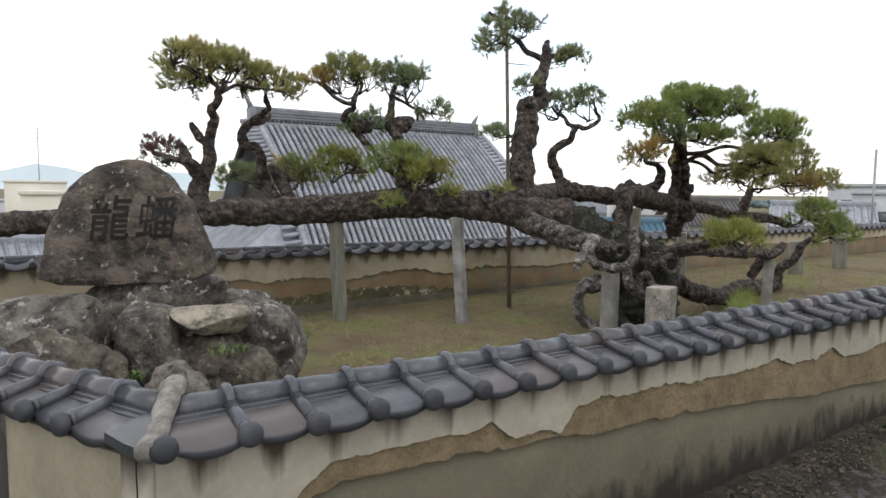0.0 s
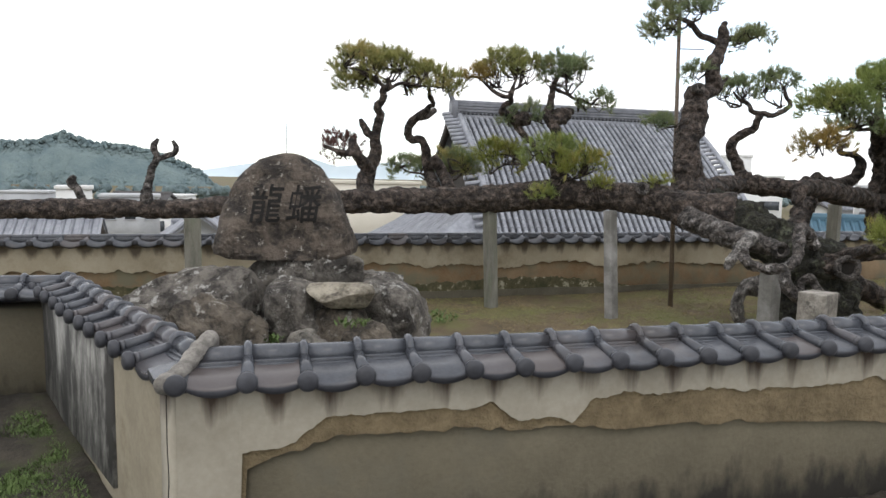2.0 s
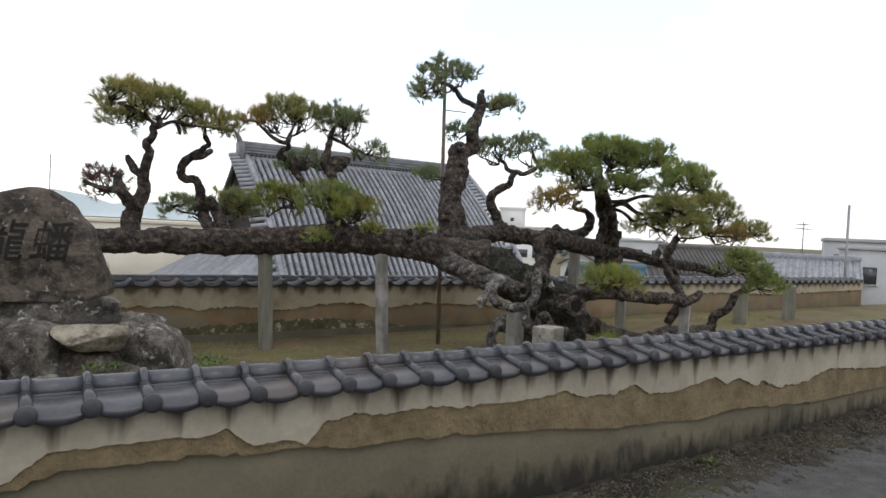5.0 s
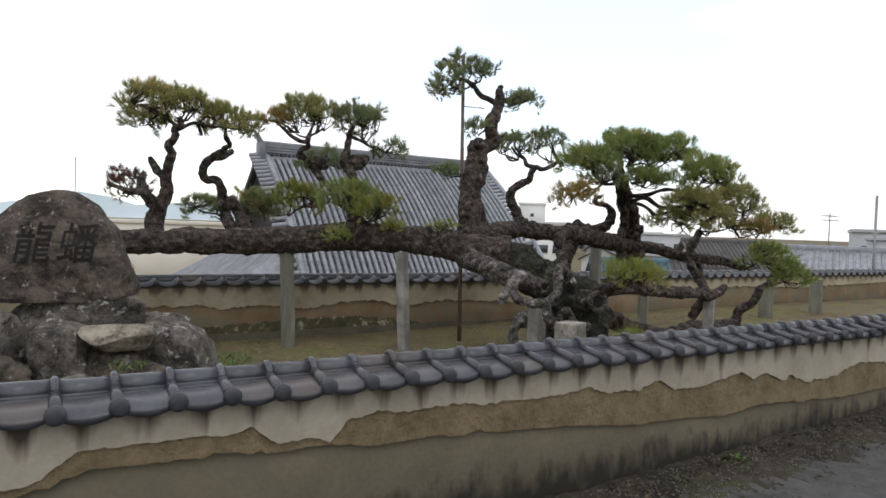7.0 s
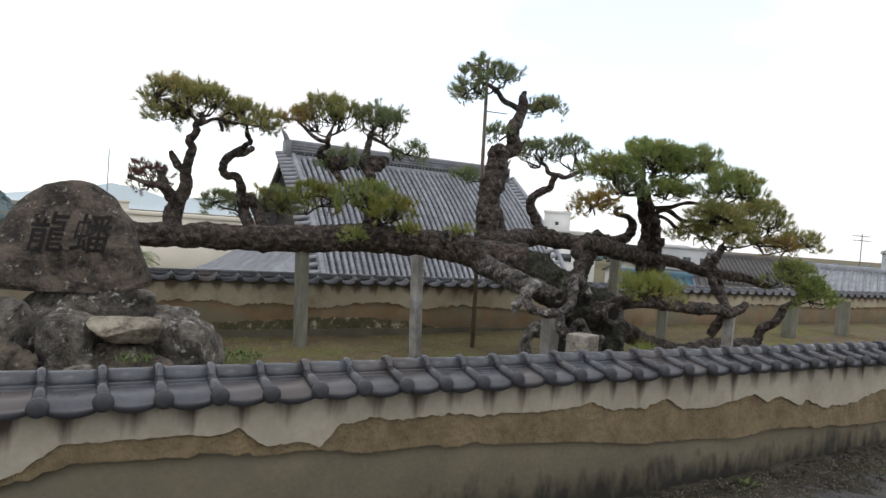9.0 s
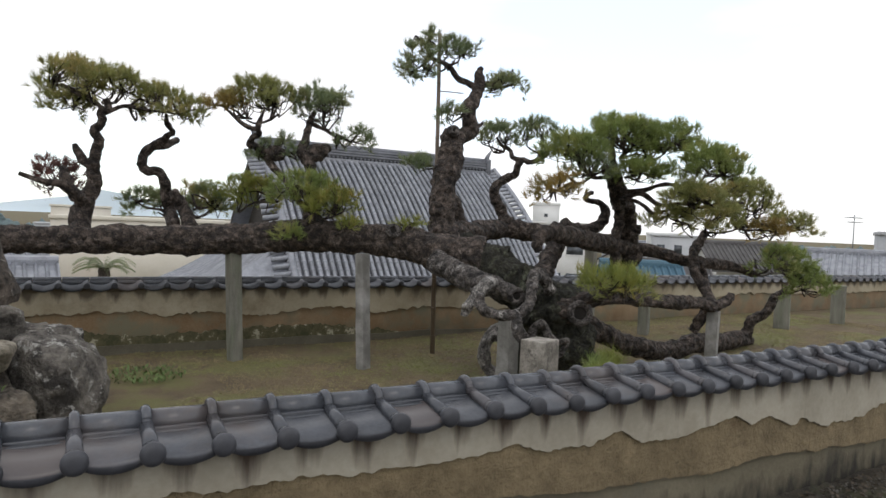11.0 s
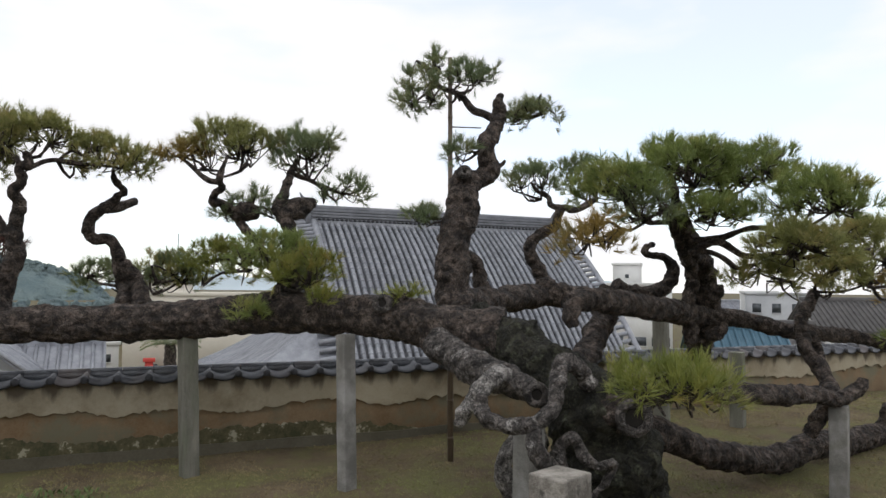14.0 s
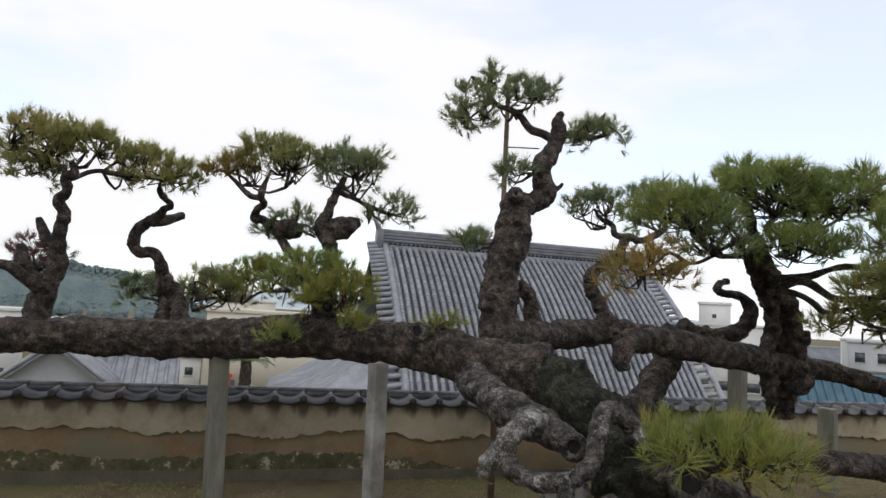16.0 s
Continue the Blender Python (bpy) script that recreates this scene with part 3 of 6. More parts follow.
def side_wall():
    w = thing("wall_side", "short mud wall with rain-streaked grey plaster and tiled coping", "wall", kind="structure")
    d = Vector((-1.06, 2.26, 0)).normalized()
    out = Vector((-d.y, d.x, 0))
    m = Matrix((( d.x, out.x, 0, 0.37), (d.y, out.y, 0, 2.2), (0, 0, 1, 0), (0, 0, 0, 1)))
    bm = bmesh.new()
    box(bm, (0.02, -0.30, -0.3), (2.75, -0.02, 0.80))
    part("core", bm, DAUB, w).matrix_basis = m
    bm = bmesh.new()
    box(bm, (0.92, -0.03, 0.16), (2.72, 0.016, 0.88))
    part("plaster_coat", bm, SIDE, w, "grey rain-streaked plaster").matrix_basis = m
    bm = bmesh.new()
    box(bm, (0.0, -0.03, -0.3), (0.16, 0.008, 0.90))
    part("corner_plaster", bm, PLASTER, w).matrix_basis = m
    bm = bmesh.new()
    box(bm, (0.15, -0.03, -0.3), (2.74, -0.004, 0.88), 0.004)
    part("old_coat", bm, BEIGE_COAT, w, "worn beige plaster").matrix_basis = m
    bm = bmesh.new()
    rng = random.Random(3)
    tube(bm, [(0.075 + rng.uniform(-0.008, 0.008), 0.0085, 0.92 - 0.07 * k, 0.003) for k in range(16)], 5, 0.03, 0.0)
    part("crack", bm, CARVED, w, "thin dark crack in the corner plaster").matrix_basis = m
    return w


wall_side = side_wall()
coping(wall_side, (-0.66, 4.794, 0), SIDE_ANGLE - 180, 11, RIDGE_Z, sides=(0, 1), reach=0.80)

hip = thing("hip_cap", "rough mortared hip tile over the wall corner", "roof tile", kind="structure")
bm = bmesh.new()
tube(bm, [(0.49, 2.45, 1.062, 0.045), (0.46, 2.37, 1.045, 0.040), (0.415, 2.27, 1.008, 0.033), (0.37, 2.17, 0.982, 0.034), (0.335, 2.105, 0.965, 0.038)], 14, 0.015, 0.3, 18)
part("mortar", bm, MORTAR, hip)
put("tile_end", M_CAP, hip, Matrix.Translation((0.388, 2.115, 0.968)) @ Matrix.Rotation(radians(-8), 4, "Z"))
# five-cornered tile that closes the eave between the two copings
bm = bmesh.new()
top = [(0.455, 2.44, 1.004), (0.25, 2.35, 0.972), (0.29, 2.22, 0.968), (0.335, 2.118, 0.966), (0.425, 2.116, 0.966), (0.425, 2.36, 1.002)]
up = [bm.verts.new(p) for p in top]
low = [bm.verts.new((x, y, z - 0.036)) for x, y, z in top]
bm.faces.new(up)
bm.faces.new(list(reversed(low)))
for k in range(len(top)):
    bm.faces.new((up[k], low[k], low[(k + 1) % len(top)], up[(k + 1) % len(top)]))
bmesh.ops.recalc_face_normals(bm, faces=bm.faces)
part("corner_pan", bm, TILE, hip, "", False)


def far_side_wall():
    w = thing("wall_left", "mud wall in shade with a tiled coping, meeting the side wall", "wall", kind="structure")
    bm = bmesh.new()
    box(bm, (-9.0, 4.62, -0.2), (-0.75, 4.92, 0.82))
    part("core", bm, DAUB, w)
    return w


wall_left = far_side_wall()
coping(wall_left, (-8.775, 4.79, 0), 0, 34, RIDGE_Z - 0.01, sides=(0, 1))

B_FACE, B_BAY, B_TOP = 9.67, 0.33, 0.80
B_UPPER = [(-12, 0.34), (-6, 0.42), (-2, 0.38), (0, 0.36), (2.2, 0.43), (2.92, 0.44), (3.25, 0.36), (3.8, 0.42), (4.3, 0.36), (4.75, 0.33), (5.2, 0.40), (5.74, 0.45), (6.1, 0.40),
           (6.47, 0.30), (7.22, 0.40), (9, 0.32), (10.5, 0.42), (12, 0.46), (14, 0.36), (16, 0.50), (19, 0.42), (24, 0.5)]
B_MOSS = [(-12, 0.1), (0, 0.16), (2.2, 0.19), (2.72, 0.10), (3.27, 0.10), (4.44, 0.16), (5.48, 0.17), (6.2, 0.10), (7.0, -0.02), (9, -0.08), (24, -0.05)]


def back_wall():
    w = thing("wall_back", "weathered ochre mud wall with mossy foot and tiled coping", "wall", kind="structure")
    bm = bmesh.new()
    box(bm, (-12, B_FACE + 0.035, -0.6), (24, 10.12, B_TOP - 0.02))
    part("core", bm, BACK_CLAY, w, "stained ochre clay")
    coat("plaster_coat", -12, 24, lambda x: edge_at(B_UPPER, x, 19, 0.055), lambda x: B_TOP - 0.03, B_FACE, B_FACE + 0.04, OLD_PLASTER, w, "weathered plaster with a broken edge", 0.04)
    coat("moss_band", -12, 24, lambda x: -0.03 + 0.02 * noise.noise(Vector((x, 3, 3))), lambda x: edge_at(B_MOSS, x, 23, 0.05), B_FACE + 0.02, B_FACE + 0.04, MOSSY, w, "mossy dark band", 0.04)
    coat("plinth", -12, 24, lambda x: -0.4, lambda x: -0.02 + 0.02 * noise.noise(Vector((x, 3, 3))), B_FACE - 0.005, B_FACE + 0.04, FOOT, w, "smooth grey plinth coat", 0.1)
    return w


wall_back = back_wall()


def wave_mesh(bay, length, drop):
    """A wave-shaped coping tile with a small round lip."""
    verts, faces, nu = [], [], 10
    rows = [(0.0, 0.0, 0), (-length, -drop, 0), (-length - 0.006, -drop - 0.04, 1), (-length + 0.04, -drop - 0.04, 1)]
    for y, z, lip in rows:
        for i in range(nu + 1):
            u = i / nu
            wave = -0.032 * math.sin(math.pi * min(u / 0.76, 1)) if u < 0.76 else 0.038 * math.sin(math.pi * (u - 0.76) / 0.24)
            verts.append(((u - 0.5) * bay, y, z + wave))
    for r in range(3):
        for i in range(nu):
            a = r * (nu + 1) + i
            faces.append((a, a + nu + 1, a + nu + 2, a + 1))
    return raw("coping_tile", verts, faces, TILE, True)


M_WAVE, M_BRIDGE, M_BCAP = wave_mesh(B_BAY, 0.21, 0.045), ridge_mesh(B_BAY, 0.045), cap_mesh(0.045, "coping_knob")
for i in range(108):
    x = -11.7 + i * B_BAY
    put("coping_tile", M_WAVE, wall_back, Matrix.Translation((x, 9.81, B_TOP + 0.045)))
    put("ridge_tile", M_BRIDGE, wall_back, Matrix.Translation((x, 9.84, B_TOP + 0.06)))
    put("coping_knob", M_BCAP, wall_back, Matrix.Translation((x + 0.125, 9.60, B_TOP + 0.01)))

# ---- pine ----
pine = thing("pine_tree", "old trained pine with a long horizontal limb on stone props", "tree", at=(0, 0, 0))


def limb(name, pts, material=BARK, label="", seg=12, step=0.06, rough=0.16, freq=5.0, wander=0.0, plates=0.016):
    if seg >= 10:
        seg, step = int(seg * 1.8), step * 0.55
    return part(name, tube(bmesh.new(), pts, seg, step, rough, freq, wander, plates if seg >= 10 else plates * 0.35), material, pine, label)


limb("trunk", [(7.55, 6.2, -0.3, 0.46), (7.45, 6.15, 0.05, 0.46), (7.36, 6.12, 0.4, 0.45), (7.25, 6.13, 0.75, 0.41), (7.02, 6.4, 1.02, 0.30), (6.8, 6.85, 1.28, 0.26), (6.6, 7.25, 1.48, 0.25)],
     BARK_MOSS, "mossy massive leaning trunk", 26, 0.05, 0.30, 3.2, 0.05, 0.035)
limb("burl", [(7.15, 6.0, 0.12, 0.2), (7.3, 5.88, 0.35, 0.26), (7.5, 5.9, 0.5, 0.24), (7.7, 6.0, 0.42, 0.18)], BARK_MOSS, "mossy swollen burl", 16, 0.05, 0.35, 4, 0.0, 0.03)
limb("burl", [(6.72, 6.75, 1.5, 0.12), (6.82, 6.72, 1.38, 0.2), (6.95, 6.6, 1.2, 0.2), (7.05, 6.45, 1.0, 0.14)], BARK_MOSS, "mossy swollen burl", 14, 0.05, 0.35, 5, 0.0, 0.03)
limb("long_limb", [(6.75, 6.9, 1.36, 0.29), (6.35, 7.2, 1.42, 0.26), (5.96, 7.6, 1.54, 0.21), (5.45, 8.0, 1.58, 0.205), (4.75, 8.4, 1.58, 0.21), (4.04, 8.7, 1.51, 0.20), (3.05, 8.95, 1.46, 0.19),
                   (2.18, 8.9, 1.45, 0.165), (1.0, 8.9, 1.41, 0.155), (-0.11, 8.9, 1.33, 0.13), (-1.15, 8.9, 1.32, 0.122), (-2.31, 8.9, 1.31, 0.12), (-4.2, 8.9, 1.30, 0.10)], BARK, "long level limb", 18, 0.06, 0.2, 4)
limb("cut_stem", [(6.62, 7.5, 1.45, 0.21), (6.64, 7.75, 1.75, 0.20), (6.63, 7.8, 2.05, 0.18), (6.67, 7.85, 2.35, 0.165), (6.76, 7.9, 2.65, 0.18), (6.82, 7.95, 2.91, 0.17), (6.84, 7.97, 3.1, 0.15), (6.85, 7.97, 3.17, 0.125)], BARK, "", 18, 0.05, 0.28, 6)
limb("top_stem", [(6.9, 7.97, 3.05, 0.12), (7.05, 8.0, 3.12, 0.11), (7.17, 8.0, 3.22, 0.12), (7.13, 8.0, 3.38, 0.10), (7.12, 8.0, 3.52, 0.10), (7.25, 8.05, 3.72, 0.09), (7.34, 8.1, 3.92, 0.085), (7.33, 8.1, 4.08, 0.06), (7.38, 8.1, 4.16, 0.03)], BARK, "", 12, 0.04, 0.25, 8)
limb("branch", [(7.3, 8.1, 3.85, 0.05), (7.2, 8.2, 3.93, 0.05), (7.08, 8.3, 4.0, 0.045), (6.98, 8.35, 4.15, 0.04), (6.88, 8.4, 4.22, 0.035), (6.72, 8.42, 4.26, 0.028), (6.62, 8.42, 4.42, 0.02), (6.66, 8.45, 4.66, 0.012)], BARK, "", 8, 0.04)
limb("branch", [(7.36, 8.1, 3.9, 0.05), (7.55, 8.1, 3.95, 0.04), (7.72, 8.1, 3.92, 0.03), (7.95, 8.1, 4.0, 0.018)], BARK, "", 8, 0.04)
limb("branch", [(7.14, 8.0, 3.3, 0.035), (7.28, 7.95, 3.28, 0.03), (7.34, 7.95, 3.34, 0.018)], BARK, "", 8, 0.03)
limb("curved_stem", [(8.39, 8.7, 1.74, 0.111), (8.38, 8.78, 1.93, 0.102), (8.27, 8.8, 2.14, 0.085), (8.16, 8.82, 2.35, 0.081), (8.21, 8.8, 2.5, 0.072), (8.34, 8.75, 2.61, 0.068), (8.49, 8.7, 2.69, 0.06), (8.45, 8.6, 2.81, 0.051), (8.52, 8.56, 2.92, 0.047), (8.65, 8.5, 2.89, 0.043), (8.82, 8.45, 2.97, 0.038), (8.95, 8.45, 3.07, 0.034), (8.87, 8.45, 3.18, 0.027), (8.79, 8.45, 3.36, 0.017)], BARK, "", 10, 0.04, 0.2, 7)
limb("branch", [(8.51, 8.56, 2.91, 0.05), (8.39, 8.65, 2.96, 0.04), (8.44, 8.8, 3.09, 0.036), (8.34, 8.9, 3.17, 0.028), (8.29, 9, 3.31, 0.016)], BARK, "", 8, 0.03)
limb("knob", [(8.4, 8.7, 1.8, 0.13), (8.3, 8.66, 1.92, 0.12), (8.27, 8.66, 2, 0.07)], BARK, "", 10, 0.03, 0.4, 10)
limb("short_stem", [(7.31, 8.3, 1.73, 0.1), (7.21, 8.35, 1.93, 0.085), (7.2, 8.35, 2.08, 0.08), (7.13, 8.35, 2.19, 0.085), (7.05, 8.35, 2.28, 0.05)], BARK, "broken short stem", 10, 0.04, 0.3, 9)
limb("level_branch", [(7.02, 6.15, 1.72, 0.075), (7.34, 6.3, 1.76, 0.1), (7.88, 6.5, 1.72, 0.12), (8.54, 6.75, 1.65, 0.12), (9.22, 7, 1.58, 0.12), (9.77, 6.9, 1.54, 0.09), (10.26, 6.6, 1.41, 0.088), (11, 6.4, 1.34, 0.075), (11.5, 6.3, 1.22, 0.05)], BARK, "", 14, 0.05, 0.22, 5)
limb("knob", [(5.90, 7.75, 1.58, 0.17), (5.80, 7.62, 1.66, 0.13), (5.75, 7.53, 1.69, 0.095)], BARK, "", 12, 0.03, 0.25, 9)
limb("knob", [(6.83, 7.97, 3.08, 0.14), (6.78, 7.86, 3.12, 0.10), (6.75, 7.79, 3.13, 0.08)], BARK, "", 12, 0.03, 0.25, 9)
limb("back_branch", [(6.64, 7.7, 1.67, 0.18), (7.19, 8.1, 1.7, 0.165), (7.79, 8.45, 1.74, 0.155), (8.33, 8.68, 1.78, 0.155), (8.66, 8.5, 1.75, 0.15), (8.85, 8.1, 1.71, 0.14), (9.05, 7.6, 1.65, 0.14), (9.28, 7.12, 1.58, 0.13)], BARK, "level branch behind", 14, 0.05, 0.22, 5)
limb("cross_branch", [(7.2, 6.45, 0.95, 0.17), (7.36, 6.55, 1.1, 0.15), (7.6, 6.7, 1.22, 0.13), (7.85, 6.9, 1.42, 0.125), (8.03, 7.0, 1.56, 0.13), (8.1, 7.15, 1.74, 0.12), (8.2, 7.18, 1.84, 0.10)], BARK, "", 12, 0.04, 0.22, 7)
limb("hooked_branch", [(8.31, 7.2, 1.91, 0.085), (8.44, 7.2, 1.84, 0.085), (8.7, 7.2, 1.81, 0.085), (8.97, 7.2, 1.87, 0.08), (9.1, 7.2, 2.02, 0.075), (9.09, 7.2, 2.14, 0.06), (8.98, 7.2, 2.23, 0.045), (8.76, 7.2, 2.25, 0.036), (8.7, 7.2, 2.29, 0.032), (8.77, 7.2, 2.35, 0.03), (8.85, 7.2, 2.37, 0.024)], BARK, "hook-shaped branch", 12, 0.03, 0.25, 9)
limb("crown_stem", [(9.47, 7.15, 1.06, 0.107), (9.44, 7.12, 1.35, 0.156), (9.48, 7.1, 1.65, 0.148), (9.45, 7.07, 1.92, 0.139), (9.34, 7, 2.1, 0.127), (9.03, 6.8, 2.29, 0.115), (8.65, 6.5, 2.44, 0.09), (8.41, 6.35, 2.64, 0.061), (8.27, 6.2, 2.92, 0.033)], BARK, "", 14, 0.05, 0.35, 8, 0.06, 0.03)
limb("crown_stem", [(9.16, 6.98, 1.26, 0.074), (9.11, 6.95, 1.55, 0.082), (9.14, 6.95, 1.83, 0.07), (9.09, 6.9, 2.02, 0.066), (8.82, 6.7, 2.23, 0.057), (8.39, 6.4, 2.46, 0.041), (8.21, 6.3, 2.64, 0.025)], BARK, "", 12, 0.05, 0.35, 9, 0.06, 0.025)
limb("knob", [(9.4, 6.95, 1.75, 0.05), (9.5, 6.9, 1.82, 0.055), (9.52, 6.9, 1.92, 0.03)], BARK, "", 10, 0.03, 0.4, 12)
limb("knob", [(9.3, 6.9, 1.35, 0.06), (9.42, 6.82, 1.4, 0.07), (9.46, 6.8, 1.5, 0.04)], BARK, "", 10, 0.03, 0.4, 12)
limb("looped_branch", [(9.9, 6.25, 1.46, 0.05), (10.05, 6.2, 1.4, 0.045), (10.15, 6.2, 1.25, 0.045), (10.08, 6.1, 1.12, 0.04), (9.92, 6.0, 1.1, 0.04)], BARK, "", 10, 0.03, 0.25, 10)
limb("branch", [(8.71, 6.39, 2.26, 0.029), (8.89, 6.26, 2.19, 0.026), (9, 6.16, 2.06, 0.023), (9.1, 6.07, 2.1, 0.017), (9.22, 5.88, 2.17, 0.012)], BARK, "", 8, 0.04, 0.2, 8, 0.03)
limb("branch", [(8.66, 6.44, 2.22, 0.04), (8.85, 6.26, 2.34, 0.035), (9.03, 6.07, 2.19, 0.029), (9.26, 5.79, 2.23, 0.026), (9.08, 5.51, 2.26, 0.017)], BARK, "", 8, 0.05)
limb("branch", [(8.65, 6.44, 2.36, 0.035), (8.89, 6.26, 2.38, 0.029), (9.12, 5.98, 2.47, 0.026), (9.54, 5.6, 2.28, 0.023), (10.01, 5.51, 2.26, 0.017)], BARK, "", 8, 0.05)
limb("branch", [(8.61, 6.44, 2.45, 0.029), (8.33, 6.35, 2.52, 0.026), (7.96, 6.26, 2.5, 0.023), (7.68, 6.16, 2.64, 0.017), (7.5, 6.16, 2.78, 0.012)], BARK, "", 8, 0.05)
limb("branch", [(7.96, 6.26, 2.5, 0.017), (7.68, 6.12, 2.4, 0.014), (7.45, 6.07, 2.38, 0.012), (7.26, 6.07, 2.26, 0.007)], BARK, "", 8, 0.05)
limb("hanging_stem", [(10.3, 6.35, 1.85, 0.045), (10.18, 6.3, 1.74, 0.06), (9.98, 6.25, 1.58, 0.065), (9.93, 6.2, 1.44, 0.065), (9.86, 6.1, 1.25, 0.07), (9.86, 5.95, 1.08, 0.075), (9.78, 5.8, 0.92, 0.08), (9.62, 5.65, 0.84, 0.08), (9.5, 5.65, 0.72, 0.075), (9.42, 5.75, 0.5, 0.06)], BARK, "", 10, 0.04, 0.22, 8)
limb("side_branch", [(7.3, 5.9, 0.85, 0.13), (7.7, 5.7, 1.0, 0.10), (8.3, 5.55, 0.98, 0.085), (8.8, 5.5, 0.93, 0.09), (9.2, 5.5, 0.92, 0.075), (9.5, 5.5, 0.86, 0.07), (9.8, 5.5, 0.95, 0.06), (9.86, 5.5, 1.03, 0.04)], BARK, "", 12, 0.05, 0.22, 7)
limb("ground_limb", [(7.35, 6.2, 0.45, 0.20), (7.7, 6.1, 0.55, 0.17), (8.03, 6.1, 0.52, 0.14), (8.5, 6.15, 0.33, 0.135), (8.95, 6.2, 0.22, 0.14), (9.6, 6.3, 0.12, 0.14), (10.24, 6.4, 0.17, 0.14), (11.1, 6.6, 0.12, 0.135), (11.9, 6.8, 0.10, 0.13), (12.2, 6.85, 0.03, 0.08)], BARK, "limb lying along the ground", 14, 0.05, 0.25, 5)
limb("upturned_end", [(11.9, 6.8, 0.08, 0.09), (12.05, 6.8, 0.22, 0.09), (12.08, 6.75, 0.40, 0.085), (12.3, 6.65, 0.55, 0.075), (12.42, 6.6, 0.78, 0.07), (12.6, 6.5, 0.95, 0.04)], BARK, "", 10, 0.04, 0.22, 8)
limb("knotted_branch", [(6.15, 7.05, 1.33, 0.15), (6.2, 6.6, 1.22, 0.145), (6.32, 6.25, 1.13, 0.14), (6.40, 5.95, 1.08, 0.115), (6.42, 5.72, 1.04, 0.09)], BARK_GREY, "grey branch ending in a hollow knot", 16, 0.04, 0.22, 6)
limb("bleached_snag", [(6.3, 6.0, 1.15, 0.08), (6.15, 5.85, 1.16, 0.075), (6.02, 5.8, 1.10, 0.07), (5.93, 5.8, 1.0, 0.06), (5.85, 5.8, 0.90, 0.055), (5.83, 5.82, 0.82, 0.035)], BLEACHED, "bleached dead snag", 12, 0.03, 0.3, 11)
limb("twisted_branch", [(5.98, 5.75, 1.02, 0.06), (5.95, 5.62, 0.91, 0.06), (6.08, 5.5, 0.86, 0.055), (6.25, 5.4, 0.88, 0.06), (6.42, 5.42, 1.0, 0.055), (6.5, 5.5, 1.15, 0.06), (6.6, 5.6, 1.27, 0.07), (6.8, 5.7, 1.24, 0.07), (6.95, 5.75, 1.08, 0.07)], BARK_GREY, "", 12, 0.03, 0.25, 10)
limb("twisted_branch", [(6.25, 5.4, 0.88, 0.055), (6.2, 5.32, 0.74, 0.06), (6.28, 5.3, 0.61, 0.065), (6.4, 5.3, 0.55, 0.05), (6.42, 5.35, 0.7, 0.045), (6.5, 5.3, 0.78, 0.045), (6.56, 5.25, 0.66, 0.04), (6.65, 5.2, 0.59, 0.034), (6.78, 5.2, 0.60, 0.03), (6.74, 5.2, 0.50, 0.026), (6.58, 5.2, 0.37, 0.02)], BARK_GREY, "", 10, 0.03, 0.2, 10)
limb("root", [(6.95, 6.5, 0.5, 0.14), (6.7, 6.5, 0.47, 0.09), (6.59, 6.5, 0.36, 0.075), (6.56, 6.5, 0.18, 0.075), (6.66, 6.5, 0.02, 0.075), (6.85, 6.4, -0.12, 0.09)], BLEACHED, "grey looped root", 12, 0.03, 0.25, 9)
limb("root", [(7.0, 6.2, 0.2, 0.2), (6.85, 6.0, 0.0, 0.12), (6.7, 5.85, -0.16, 0.05)], BARK_MOSS, "", 10, 0.05)
limb("root", [(7.5, 6.0, 0.2, 0.2), (7.75, 5.8, -0.02, 0.12), (7.95, 5.7, -0.16, 0.05)], BARK_MOSS, "", 10, 0.05)
limb("drooping_stub", [(7.33, 6.3, 1.76, 0.09), (7.1, 6.15, 1.74, 0.085), (7.01, 6.1, 1.63, 0.07), (7.02, 6.08, 1.52, 0.04)], BARK, "", 10, 0.03, 0.25, 10)
limb("hollow_boss", [(7.12, 5.95, 0.82, 0.17), (7.2, 5.72, 0.83, 0.16), (7.23, 5.6, 0.84, 0.135)], BARK, "", 14, 0.04, 0.25, 9)

# stems that stand on the long limb
limb("wavy_stem", [(2.19, 9, 1.54, 0.117), (2.19, 9.12, 1.72, 0.125), (2.25, 9.1, 1.94, 0.101), (2.33, 9.08, 2.17, 0.082), (2.32, 9.06, 2.35, 0.074), (2.34, 9, 2.53, 0.066), (2.37, 8.95, 2.69, 0.058), (2.32, 8.9, 2.78, 0.055), (2.4, 8.85, 2.9, 0.051), (2.37, 8.8, 3, 0.047), (2.46, 8.78, 3.08, 0.043), (2.42, 8.78, 3.17, 0.027)], BARK, "", 12, 0.04, 0.22, 8)
limb("dead_stub", [(2.32, 9.05, 2.33, 0.064), (2.21, 9.05, 2.42, 0.06), (2.14, 9.08, 2.53, 0.048), (2.11, 9.1, 2.62, 0.032)], BARK, "", 8, 0.03, 0.3, 12)
limb("burl", [(2.22, 9.05, 1.9, 0.084), (2.08, 9.05, 2.05, 0.077), (2.01, 9.05, 2.21, 0.063), (1.98, 9.1, 2.34, 0.028)], BARK, "swollen burl on the stem", 12, 0.04, 0.35, 8)
limb("branch", [(2.2, 8.8, 1.95, 0.06), (2.0, 8.75, 2.1, 0.05), (1.8, 8.7, 2.12, 0.035), (1.55, 8.7, 2.2, 0.02)], BARK, "", 8, 0.04)
